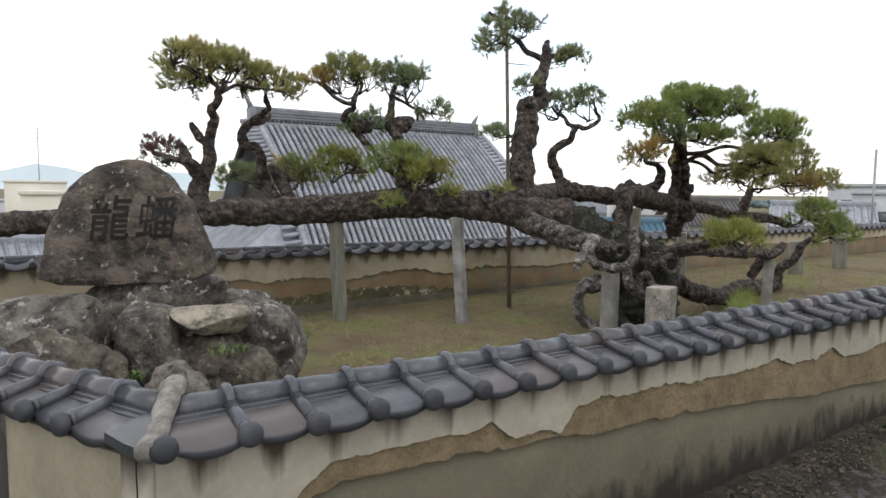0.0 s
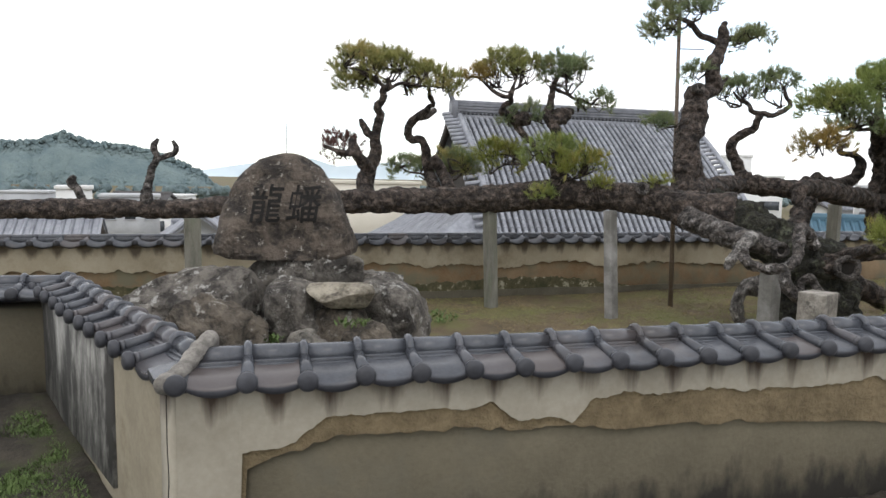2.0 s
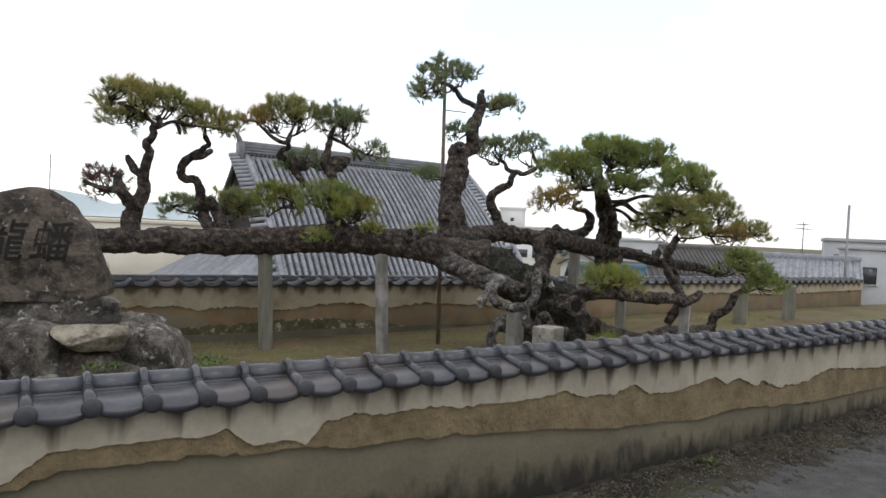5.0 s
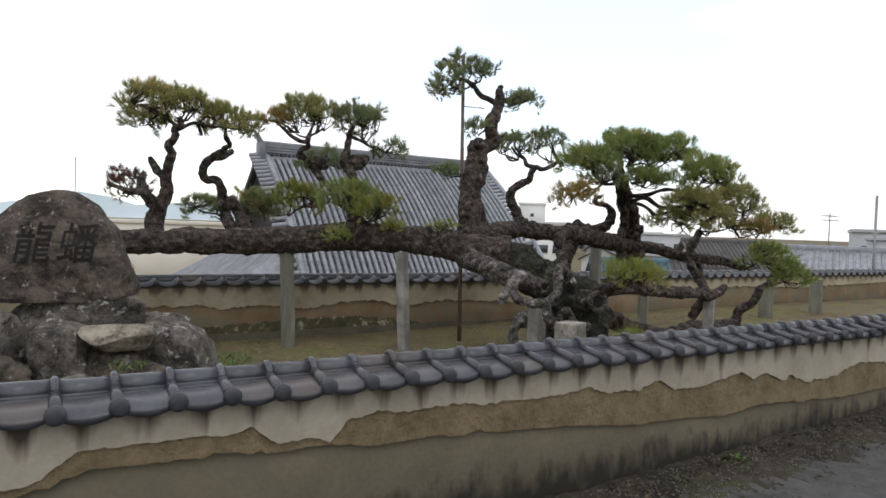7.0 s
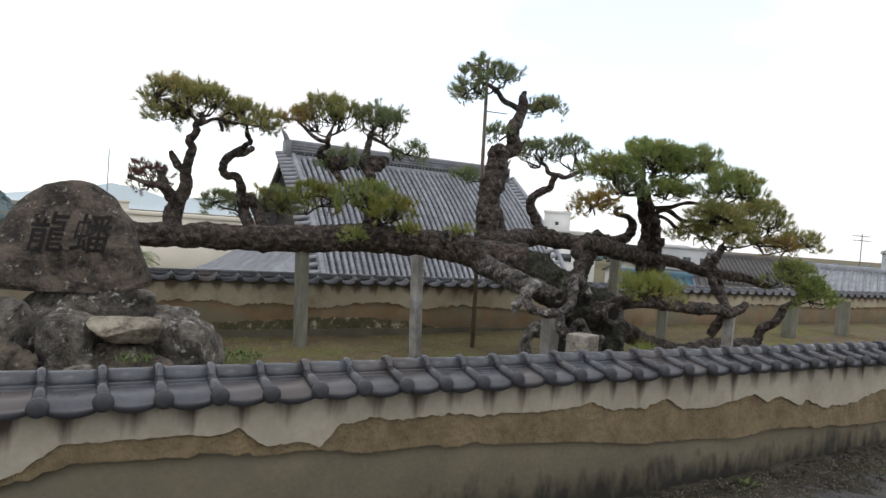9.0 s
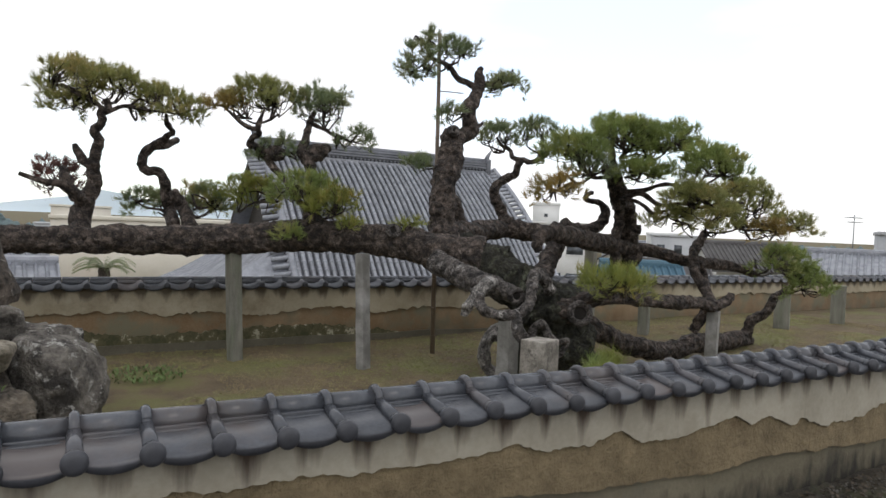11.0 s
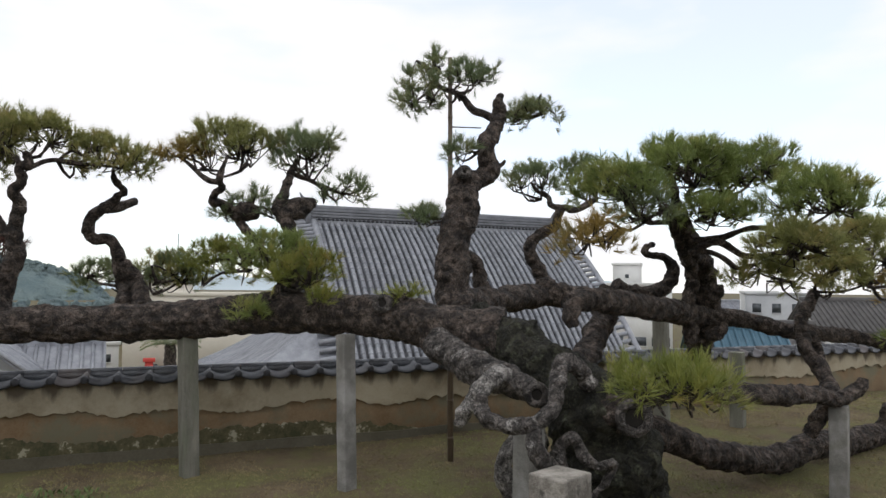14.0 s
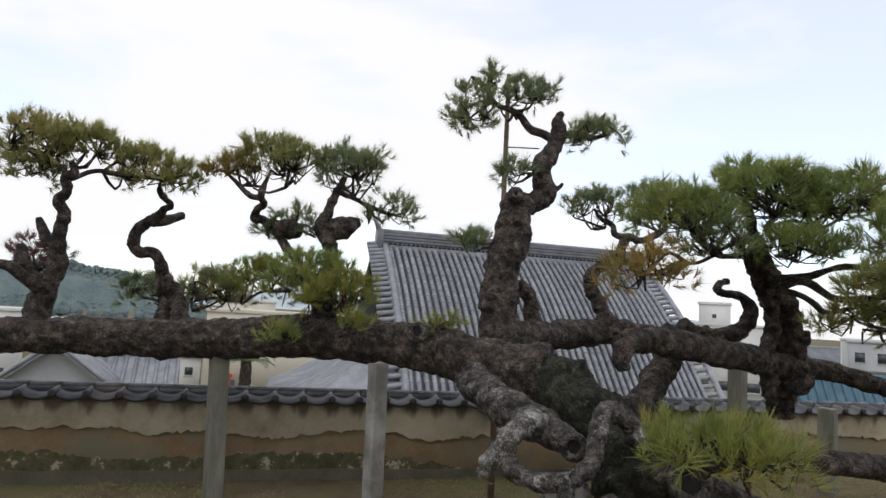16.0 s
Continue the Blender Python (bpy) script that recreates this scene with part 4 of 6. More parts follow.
limb("branch", [(2.42, 8.8, 3.0, 0.03), (2.65, 8.85, 3.12, 0.024), (2.95, 8.9, 3.1, 0.02)], BARK, "", 8, 0.04)
limb("branch", [(2.4, 8.8, 3.05, 0.03), (2.2, 8.85, 3.2, 0.024), (1.95, 8.9, 3.3, 0.016)], BARK, "", 8, 0.04)
limb("serpentine_stem", [(3.32, 9.4, 1.64, 0.089), (3.31, 9.75, 1.85, 0.085), (3.25, 9.74, 2.06, 0.078), (3.22, 9.7, 2.25, 0.07), (3.13, 9.66, 2.38, 0.063), (2.99, 9.64, 2.38, 0.059), (2.92, 9.63, 2.47, 0.063), (2.95, 9.6, 2.61, 0.063), (3.05, 9.58, 2.72, 0.059), (3.16, 9.55, 2.79, 0.056), (3.21, 9.5, 2.87, 0.044), (3.28, 9.5, 2.93, 0.037), (3.19, 9.35, 3.02, 0.033), (3.17, 9.3, 3.14, 0.022)], BARK, "", 12, 0.04, 0.2, 8)
limb("old_stem", [(3.52, 9.3, 1.61, 0.104), (3.46, 9.5, 1.87, 0.088), (3.36, 9.5, 2.03, 0.076), (3.29, 9.5, 2.13, 0.048)], BARK, "", 12, 0.04, 0.28, 8)
limb("branch", [(3.1, 9.56, 2.74, 0.07), (3.21, 9.63, 2.76, 0.06), (3.39, 9.8, 2.86, 0.045)], BARK, "", 8, 0.03)
limb("fork_stem", [(4.98, 8.5, 1.69, 0.123), (4.99, 8.55, 1.89, 0.115), (5.02, 8.65, 2.18, 0.098), (5.04, 8.78, 2.42, 0.082), (5, 8.8, 2.58, 0.074), (4.9, 8.85, 2.74, 0.061), (4.98, 8.95, 2.93, 0.057), (5.03, 9, 3.08, 0.049), (5.09, 9.1, 3.23, 0.041), (5.16, 9.1, 3.38, 0.025)], BARK, "", 12, 0.04, 0.28, 8)
limb("fork_stem", [(4.97, 8.6, 1.91, 0.041), (4.8, 8.75, 2.12, 0.045), (4.7, 8.95, 2.36, 0.045), (4.56, 9.05, 2.53, 0.049), (4.47, 9.1, 2.68, 0.066), (4.29, 9, 2.79, 0.049), (4.2, 8.96, 2.79, 0.041), (4.22, 8.9, 2.88, 0.041), (4.29, 8.8, 2.94, 0.037), (4.25, 8.72, 3.02, 0.033), (4.29, 8.7, 3.15, 0.025), (4.33, 8.7, 3.28, 0.016)], BARK, "", 10, 0.04, 0.22, 9)
limb("branch", [(4.26, 8.74, 2.99, 0.035), (4.15, 8.8, 3.01, 0.032), (4.06, 8.95, 3.1, 0.028), (3.96, 9, 3.2, 0.022), (3.84, 9, 3.29, 0.015)], BARK, "", 8, 0.04)
limb("branch", [(5.06, 9.05, 3.2, 0.032), (5.3, 9.1, 3.14, 0.028), (5.51, 9.1, 3.05, 0.022), (5.75, 9.1, 2.99, 0.012)], BARK, "", 8, 0.04)
limb("burl", [(4.44, 9.08, 2.67, 0.07), (4.59, 9.05, 2.72, 0.12), (4.71, 9, 2.69, 0.06)], BARK, "knobbly burl of old cuts", 12, 0.04, 0.4, 9)
limb("burl", [(4.94, 8.83, 2.65, 0.08), (5.15, 8.87, 2.77, 0.13), (5.32, 8.9, 2.86, 0.05)], BARK, "knobbly burl of old cuts", 12, 0.04, 0.4, 9)
limb("antler_stub", [(-0.72, 8.9, 1.38, 0.10), (-0.74, 8.9, 1.52, 0.07), (-0.70, 8.9, 1.7, 0.05), (-0.67, 8.9, 1.84, 0.045), (-0.60, 8.9, 2.0, 0.04), (-0.64, 8.9, 2.12, 0.04), (-0.58, 8.9, 2.24, 0.025)], BARK_GREY, "antler-shaped dead stem", 10, 0.03, 0.25, 10)
limb("antler_stub", [(-0.62, 8.9, 1.96, 0.04), (-0.48, 8.9, 2.02, 0.035), (-0.38, 8.9, 2.06, 0.04), (-0.36, 8.9, 2.14, 0.035), (-0.40, 8.9, 2.22, 0.02)], BARK_GREY, "", 8, 0.03, 0.25, 10)
limb("stump", [(-1.5, 8.9, 1.40, 0.05), (-1.55, 8.9, 1.55, 0.05), (-1.62, 8.9, 1.66, 0.06), (-1.58, 8.9, 1.74, 0.03)], BARK_GREY, "", 8, 0.03, 0.3, 10)


def knot(at, way, r, lip=0.025):
    """A hollow or cut: a raised rim with a dark middle."""
    way = Vector(way).normalized()
    m = Matrix.Translation(at) @ way.to_track_quat("Z", "Y").to_matrix().to_4x4()
    bm, seg, rings = bmesh.new(), 18, []
    for k in range(10):
        a = 2 * math.pi * k / 10
        ring = []
        for i in range(seg):
            b = 2 * math.pi * i / seg
            rr = r * (1 + 0.08 * noise.noise(Vector((math.cos(b) * 2, math.sin(b) * 2, at[0])))) + lip * math.cos(a)
            ring.append(bm.verts.new(m @ Vector((rr * math.cos(b), rr * math.sin(b), lip * 1.1 * math.sin(a)))))
        rings.append(ring)
    for k in range(10):
        a, b = rings[k], rings[(k + 1) % 10]
        for i in range(seg):
            bm.faces.new((a[i], a[(i + 1) % seg], b[(i + 1) % seg], b[i]))
    rim = part("knot_rim", bm, BARK_GREY, pine)
    bm = bmesh.new()
    bmesh.ops.create_circle(bm, cap_ends=True, segments=18, radius=r * 0.98, matrix=m @ Matrix.Translation((0, 0, 0.004)))
    part("knot_hole", bm, HOLLOW, rim, "dark hollow")


knot((6.415, 5.66, 1.04), (-0.3, -1, 0.05), 0.07, 0.03)
knot((7.18, 5.47, 0.85), (-0.3, -1, 0.05), 0.115, 0.04)
knot((5.74, 7.50, 1.70), (-0.35, -1, 0.35), 0.07, 0.032)
knot((6.74, 7.76, 3.13), (-0.3, -0.9, 0.25), 0.05, 0.034)


def clump(name, c, r, count, material, seed, root=None, size=0.112, label="", per=26, lobe=0.105, lift=0.45, width=0.0031):
    """A pad of pine foliage: upturned tufts of stiff needles at the ends of forking twigs, with gaps between them."""
    rng = np.random.default_rng(seed)
    c, r = np.array(c, float) - np.array([0, 0, 0.075]), np.array(r, float)
    sprays = max(5, int(count / 6.0))
    d = rng.normal(size=(sprays, 3))
    d /= np.linalg.norm(d, axis=1)[:, None]
    d[:, 2] = np.where(d[:, 2] < -0.45, -d[:, 2], d[:, 2])
    heart = c + d * r * (rng.uniform(0.2, 1.0, sprays) ** 0.45)[:, None]
    t = np.repeat(np.arange(sprays), 6)
    e = rng.normal(size=(len(t), 3)) + d[t] * 0.5 + np.array([0, 0, 0.5])
    e /= np.linalg.norm(e, axis=1)[:, None]
    pos = heart[t] + e * rng.uniform(0.2, 1.15, len(t))[:, None] * lobe * np.array([1.2, 1.2, 0.8])
    axis = e * 0.7 + np.array([0, 0, lift]) + rng.normal(scale=0.25, size=(len(t), 3))
    axis /= np.linalg.norm(axis, axis=1)[:, None]
    n = len(t) * per
    base, ax = np.repeat(pos, per, axis=0), np.repeat(axis, per, axis=0)
    way = ax + rng.normal(scale=0.42, size=(n, 3))
    way /= np.linalg.norm(way, axis=1)[:, None]
    ln = np.repeat(size * rng.uniform(0.75, 1.2, len(t)), per) * rng.uniform(0.75, 1.08, n)
    side = np.cross(way, rng.normal(size=(n, 3)))
    side /= np.linalg.norm(side, axis=1)[:, None]
    start = base + ax * rng.uniform(-0.035, 0.03, n)[:, None]
    v = np.empty((n, 3, 3))
    v[:, 0], v[:, 1], v[:, 2] = start - side * width, start + side * width, start + way * ln[:, None]
    pad = part(name, raw(name, v.reshape(-1, 3).tolist(), np.arange(n * 3).reshape(-1, 3).tolist(), material), material, pine, label)
    bm = bmesh.new()
    root = c + np.array([0, 0, -r[2] * 0.8]) if root is None else np.array(root, float)
    forks = [root + (c - root) * f + rng.normal(scale=0.35, size=3) * r for f in (0.25, 0.5, 0.7, 0.9)]
    for f in forks:
        tube(bm, [np.append(root, 0.02), np.append((root + f) / 2 + rng.normal(scale=0.05, size=3), 0.015), np.append(f, 0.011)], 5, 0.08, 0.0, 5, 0.04)
    for i in range(sprays):
        f = min(forks, key=lambda q: np.linalg.norm(q - heart[i]))
        mid = (f + heart[i]) / 2 + rng.normal(scale=0.05, size=3) - np.array([0, 0, 0.03])
        tube(bm, [np.append(f, 0.009), np.append(mid, 0.007), np.append(heart[i] + np.array([0, 0, 0.03]), 0.004)], 4, 0.08, 0.0)
    part("twig_spray", bm, BARK, pad)
    return pad


PADS = (
    ((2.12, 8.95, 3.42), (0.42, 0.38, 0.26), 300, N_OLIVE, (2.38, 8.8, 3.05)),
    ((2.56, 8.95, 3.44), (0.36, 0.36, 0.18), 190, N_OLIVE, (2.42, 8.85, 3.1)),
    ((2.04, 8.95, 3.12), (0.27, 0.25, 0.22), 130, N_OLIVE, (2.2, 8.85, 3.2)),
    ((3.14, 9.05, 3.2), (0.44, 0.36, 0.32), 310, N_OLIVE, (2.7, 8.88, 3.1)),
    ((1.87, 9.86, 2.23), (0.34, 0.25, 0.27), 130, N_RED, (1.91, 9.29, 2.16)),
    ((3.14, 10.19, 1.94), (0.46, 0.27, 0.24), 170, N_DARK, (3.22, 9.75, 1.84)),
    ((3.84, 9.96, 2.02), (0.35, 0.27, 0.26), 150, N_DARK, (3.64, 9.63, 1.91)),
    ((3.77, 10.1, 2.05), (0.4, 0.3, 0.3), 170, N_OLIVE, (3.62, 9.5, 1.75)),
    ((4.36, 9.55, 2.12), (0.55, 0.36, 0.38), 280, N_BRIGHT, (4.62, 9.0, 2.05)),
    ((4.4, 9.12, 3.52), (0.55, 0.38, 0.27), 330, N_OLIVE, (4.49, 9.07, 3.18)),
    ((3.89, 9.17, 3.36), (0.32, 0.27, 0.18), 110, N_GOLD, (4.14, 9.12, 3.2)),
    ((5.25, 8.98, 3.48), (0.47, 0.36, 0.31), 300, N_DARK, (5.25, 8.96, 3.13)),
    ((5.7, 8.86, 3.05), (0.29, 0.23, 0.17), 90, N_DARK, (5.46, 8.91, 3.05)),
    ((4.81, 8.4, 2.17), (0.44, 0.34, 0.34), 270, N_GREEN, (4.85, 8.2, 1.9)),
    ((5.02, 7.95, 2.02), (0.38, 0.3, 0.26), 220, N_BRIGHT, (4.9, 8.2, 1.85)),
    ((4.67, 9.02, 2.81), (0.38, 0.28, 0.21), 110, N_DARK, (4.56, 9.07, 2.75)),
    ((6.39, 8.26, 4.09), (0.23, 0.22, 0.37), 180, N_DARK, (6.61, 8.28, 4.22)),
    ((6.57, 8.31, 4.51), (0.14, 0.14, 0.2), 50, N_DARK, (6.55, 8.3, 4.41)),
    ((7.1, 8.36, 4.48), (0.33, 0.26, 0.17), 150, N_DARK, (6.86, 8.26, 4.16)),
    ((7.75, 7.96, 3.95), (0.33, 0.26, 0.19), 150, N_DARK, (7.5, 7.96, 3.91)),
    ((6.77, 7.87, 3.43), (0.17, 0.16, 0.12), 60, N_DARK, (7.01, 7.87, 3.43)),
    ((6.5, 8.3, 2.72), (0.24, 0.2, 0.12), 80, N_DARK, (6.68, 7.95, 2.6)),
    ((8.32, 8.93, 3.36), (0.43, 0.3, 0.26), 200, N_DARK, (8.41, 8.93, 3.08)),
    ((9.07, 8.93, 3.53), (0.43, 0.3, 0.24), 190, N_DARK, (9.18, 8.93, 3.1)),
    ((7.64, 6.26, 2.84), (0.43, 0.37, 0.24), 330, N_GREEN, (7.87, 6.26, 2.59)),
    ((8.5, 6.26, 3.12), (0.56, 0.45, 0.27), 520, N_GREEN, (8.58, 6.44, 2.82)),
    ((9.08, 6.07, 3.08), (0.45, 0.39, 0.27), 380, N_GREEN, (8.71, 6.35, 2.73)),
    ((7.03, 5.79, 2.29), (0.31, 0.25, 0.27), 110, N_GOLD, (7.59, 6.12, 2.4)),
    ((7.78, 6.07, 2.62), (0.32, 0.26, 0.17), 110, N_DARK, (7.96, 6.26, 2.51)),
    ((8.57, 5.98, 2.63), (0.39, 0.3, 0.16), 200, N_GREEN, (8.66, 6.35, 2.54)),
    ((9.08, 5.33, 2.7), (0.48, 0.39, 0.26), 380, N_GREEN, (9.17, 5.6, 2.36)),
    ((8.85, 5.33, 2.26), (0.48, 0.37, 0.2), 300, N_OLIVE, (9.17, 5.7, 2.17)),
    ((9.2, 6.0, 2.02), (0.36, 0.3, 0.2), 150, N_OLIVE, (9.7, 6.1, 1.95)),
    ((10.7, 6.0, 2.36), (0.55, 0.42, 0.33), 380, N_OLIVE, (10.4, 6.1, 2.1)),
    ((10.15, 6.0, 2.05), (0.45, 0.36, 0.24), 240, N_OLIVE, (10.25, 6.3, 1.85)),
    ((12.1, 6.2, 2.05), (0.5, 0.36, 0.24), 210, N_OLIVE, (11.2, 6.1, 2.0)),
    ((11.3, 6.1, 1.95), (0.35, 0.3, 0.2), 130, N_GOLD, (10.9, 6.1, 1.9)),
    ((11.7, 6.0, 1.46), (0.52, 0.4, 0.28), 290, N_GREEN, (11.5, 6.3, 1.22)),
    ((12.1, 5.8, 1.12), (0.45, 0.34, 0.24), 190, N_GREEN, (12.3, 6.3, 0.9)),
)
for i, (c, r, count, m, root) in enumerate(PADS):
    clump("needle_pad", c, r, count, m, 100 + i, root)
clump("needle_pad", (6.10, 3.97, 1.42), (0.24, 0.2, 0.09), 95, N_BRIGHT, 201, (6.8, 4.6, 1.2), 0.10, "bright yellow-green needle tufts", 18, 0.10, 0.8, 0.0026)
clump("needle_pad", (6.36, 4.0, 1.40), (0.24, 0.22, 0.11), 95, N_BRIGHT, 202, (6.9, 4.7, 1.2), 0.10, "bright yellow-green needle tufts", 18, 0.10, 0.8, 0.0026)
clump("needle_pad", (6.62, 4.2, 1.32), (0.18, 0.2, 0.09), 60, N_OLIVE, 203, (7.0, 4.9, 1.15), 0.11, "", 16)
limb("branch", [(7.3, 5.7, 0.95, 0.08), (7.2, 5.2, 1.08, 0.06), (6.9, 4.7, 1.18, 0.045), (6.5, 4.25, 1.24, 0.03), (6.1, 4.0, 1.28, 0.015)], BARK, "", 8, 0.05)
clump("needle_pad", (5.12, 7.6, 1.78), (0.14, 0.12, 0.09), 35, N_BRIGHT, 204, (5.15, 7.9, 1.7))
clump("needle_pad", (5.95, 7.5, 1.83), (0.12, 0.1, 0.07), 26, N_BRIGHT, 205, (5.95, 7.55, 1.72))
clump("needle_pad", (4.5, 8.15, 1.62), (0.16, 0.12, 0.14), 40, N_GREEN, 206, (4.5, 8.25, 1.6))

# young pine shoots beside the granite block
shrub = thing("young_pine", "bright green young pine standing inside the wall", "shrub", at=(5.6, 3.5, -0.12))

# ---- props and posts ----
def square_post(name, foot, top, w, d, turn, material, label, group=""):
    foot, top = Vector(foot), Vector(top)
    h = (top - foot).length
    bm = bmesh.new()
    box(bm, (-w / 2, -d / 2, -0.2), (w / 2, d / 2, h), 0.012)
    bmesh.ops.subdivide_edges(bm, edges=[e for e in bm.edges if e.calc_length() > h * 0.8], cuts=8)
    for v in bm.verts:
        v.co += noise.noise_vector(v.co * 6 + foot) * 0.005
    ob = part(name, bm, material, None, "", False)
    q = (top - foot).to_track_quat("Z", "Y")
    ob.matrix_basis = Matrix.Translation(foot) @ q.to_matrix().to_4x4() @ Matrix.Rotation(radians(turn) - q.to_euler().z, 4, "Z")
    return tagged(ob, label, "post", group)


G = "props under the pine"
square_post("stone_prop", (4.04, 8.73, -0.12), (3.98, 8.75, 1.36), 0.17, 0.14, 25, WOODPOST, "weathered lichen-grey forked prop under the long limb", G)
square_post("stone_prop", (5.46, 7.68, -0.12), (5.46, 7.84, 1.38), 0.155, 0.13, 25, GRANITE, "pale grey square stone prop under the long limb", G)
square_post("stone_prop", (-0.18, 8.9, -0.1), (-0.18, 8.9, 1.2), 0.21, 0.17, 8, WOODPOST, "grey-green stone prop under the far end of the limb", G)
square_post("stone_prop", (6.42, 5.80, -0.12), (6.42, 5.79, 0.83), 0.20, 0.17, 20, GRANITE, "pale square granite prop under the twisted branch", G)
square_post("stone_prop", (9.57, 5.56, -0.08), (9.57, 5.54, 0.80), 0.17, 0.15, 30, GRANITE, "grey granite prop under the side branch", G)
square_post("stone_prop", (10.0, 8.45, -0.08), (10.0, 8.45, 1.48), 0.2, 0.17, 30, WOODPOST, "lichen-grey stone prop standing behind the crown", G)
square_post("stone_prop", (11.2, 8.3, -0.05), (11.2, 8.3, 1.0), 0.2, 0.18, 30, WOODPOST, "lichen-grey stone prop standing behind the crown", G)
square_post("stone_prop", (14.35, 7.7, -0.05), (14.35, 7.7, 0.75), 0.3, 0.28, 30, WOODPOST, "short lichen-grey stone post on the lawn", G)
square_post("stone_prop", (16.47, 7.82, -0.03), (16.47, 7.82, 0.85), 0.3, 0.28, 30, WOODPOST, "short lichen-grey stone post on the lawn", G)
square_post("stone_block", (6.0, 4.68, -0.12), (6.0, 4.68, 0.74), 0.29, 0.26, 22, GRANITE_PINK, "rough buff granite block standing on the lawn")

pole = thing("bamboo_pole", "brown bamboo pole tied beside the cut stem", "pole", at=(6.82, 8.28, -0.15))
bm = bmesh.new()
rod(bm, (0, 0, 0), (0.10, 0.33, 4.86), 0.036, 10, 0.027)
for k in range(11):
    t = 0.06 + k * 0.087
    rod(bm, (0.10 * t, 0.33 * t, 4.86 * t - 0.012), (0.10 * t, 0.33 * t, 4.86 * t + 0.012), 0.0385 - 0.009 * t, 10)
part("cane", bm, BAMBOO, pole)
bm = bmesh.new()
rod(bm, (0.085, 0.28, 3.98), (0.42, 0.1, 3.96), 0.008, 6)
part("tie", bm, BAMBOO, pole, "thin brown tie")

# ---- monument ----
monument = thing("stone_monument", "dark lichen-spotted standing stone with two carved characters", "monument", at=(0.96, 6.45, 0.86))


def standing_stone():
    prof = [(0.09, -0.60, 0.64), (0.13, -0.70, 0.735), (0.2, -0.71, 0.745), (0.3, -0.69, 0.71), (0.45, -0.65, 0.65), (0.6, -0.615, 0.58), (0.72, -0.575, 0.53), (0.84, -0.51, 0.46), (0.94, -0.43, 0.40),
            (1.02, -0.33, 0.33), (1.09, -0.21, 0.25), (1.135, -0.10, 0.16), (1.155, -0.02, 0.08)]
    bm, seg, rings = bmesh.new(), 64, []
    fine = []
    for (z0, a0, b0), (z1, a1, b1) in zip(prof, prof[1:]):
        for k in range(5):
            t = k / 5
            fine.append((z0 + (z1 - z0) * t, a0 + (a1 - a0) * t, b0 + (b1 - b0) * t))
    fine.append(prof[-1])
    for z, l, r in fine:
        depth = 0.34 * math.sqrt(max(0.03, 1 - (z / 1.19) ** 2.6))
        ring = []
        for k in range(seg):
            a = 2 * math.pi * k / seg
            cx, sy = math.cos(a), math.sin(a)
            sx = math.copysign(abs(cx) ** 0.7, cx)
            sz = math.copysign(abs(sy) ** 0.62, sy)
            x = (l + r) / 2 + (r - l) / 2 * sx
            y = depth * sz + 0.05 * z
            p = Vector((x, y, z))
            f = 0.07 * noise.noise(p * 2.2) + 0.035 * noise.noise(p * 5) + 0.018 * noise.noise(p * 12) + 0.01 * noise.noise(p * 24)
            ring.append(bm.verts.new(p + Vector((cx, sy * 0.75, 0)) * f))
        rings.append(ring)
    for a, b in zip(rings, rings[1:]):
        for k in range(seg):
            bm.faces.new((a[k], a[(k + 1) % seg], b[(k + 1) % seg], b[k]))
    bm.faces.new(list(reversed(rings[0])))
    bm.faces.new(rings[-1])
    return bm


monument.rotation_euler = (0, 0, radians(-10))
stone_ob = part("stone", standing_stone(), STONE, monument)


def carved(text, x, z, size, parent):
    """A character cut into the face: a dark inlay that follows the stone's surface."""
    cu = bpy.data.curves.new("carved_character", "FONT")
    cu.body, cu.size, cu.align_x, cu.offset = text, size, "CENTER", 0.004
    ob = new("carving_curve", cu)
    bpy.context.view_layer.update()
    me = bpy.data.meshes.new_from_object(ob.evaluated_get(bpy.context.evaluated_depsgraph_get()))
    bpy.data.objects.remove(ob)
    bm = bmesh.new()
    bm.from_mesh(me)
    bmesh.ops.triangulate(bm, faces=bm.faces)
    for _ in range(4):
        bmesh.ops.subdivide_edges(bm, edges=[e for e in bm.edges if e.calc_length() > 0.016], cuts=1)
        bmesh.ops.triangulate(bm, faces=bm.faces)
    stone_bm = bmesh.new()
    stone_bm.from_mesh(stone_ob.data)
    tree = BVHTree.FromBMesh(stone_bm)
    for v in bm.verts:
        px, pz = v.co.x * 0.95 + 0.16 * v.co.y + x - 0.02, v.co.y * 1.18 + z
        hit = tree.ray_cast(Vector((px, -2, pz)), Vector((0, 1, 0)))[0]
        v.co = Vector((px, (hit.y if hit else -0.28) - 0.007, pz))
    stone_bm.free()
    return part("carved_character", bm, CARVED, parent, "dark carved character")


carved("\u9f8d", -0.15, 0.50, 0.34, monument)
carved("\u87e0", 0.22, 0.50, 0.34, monument)


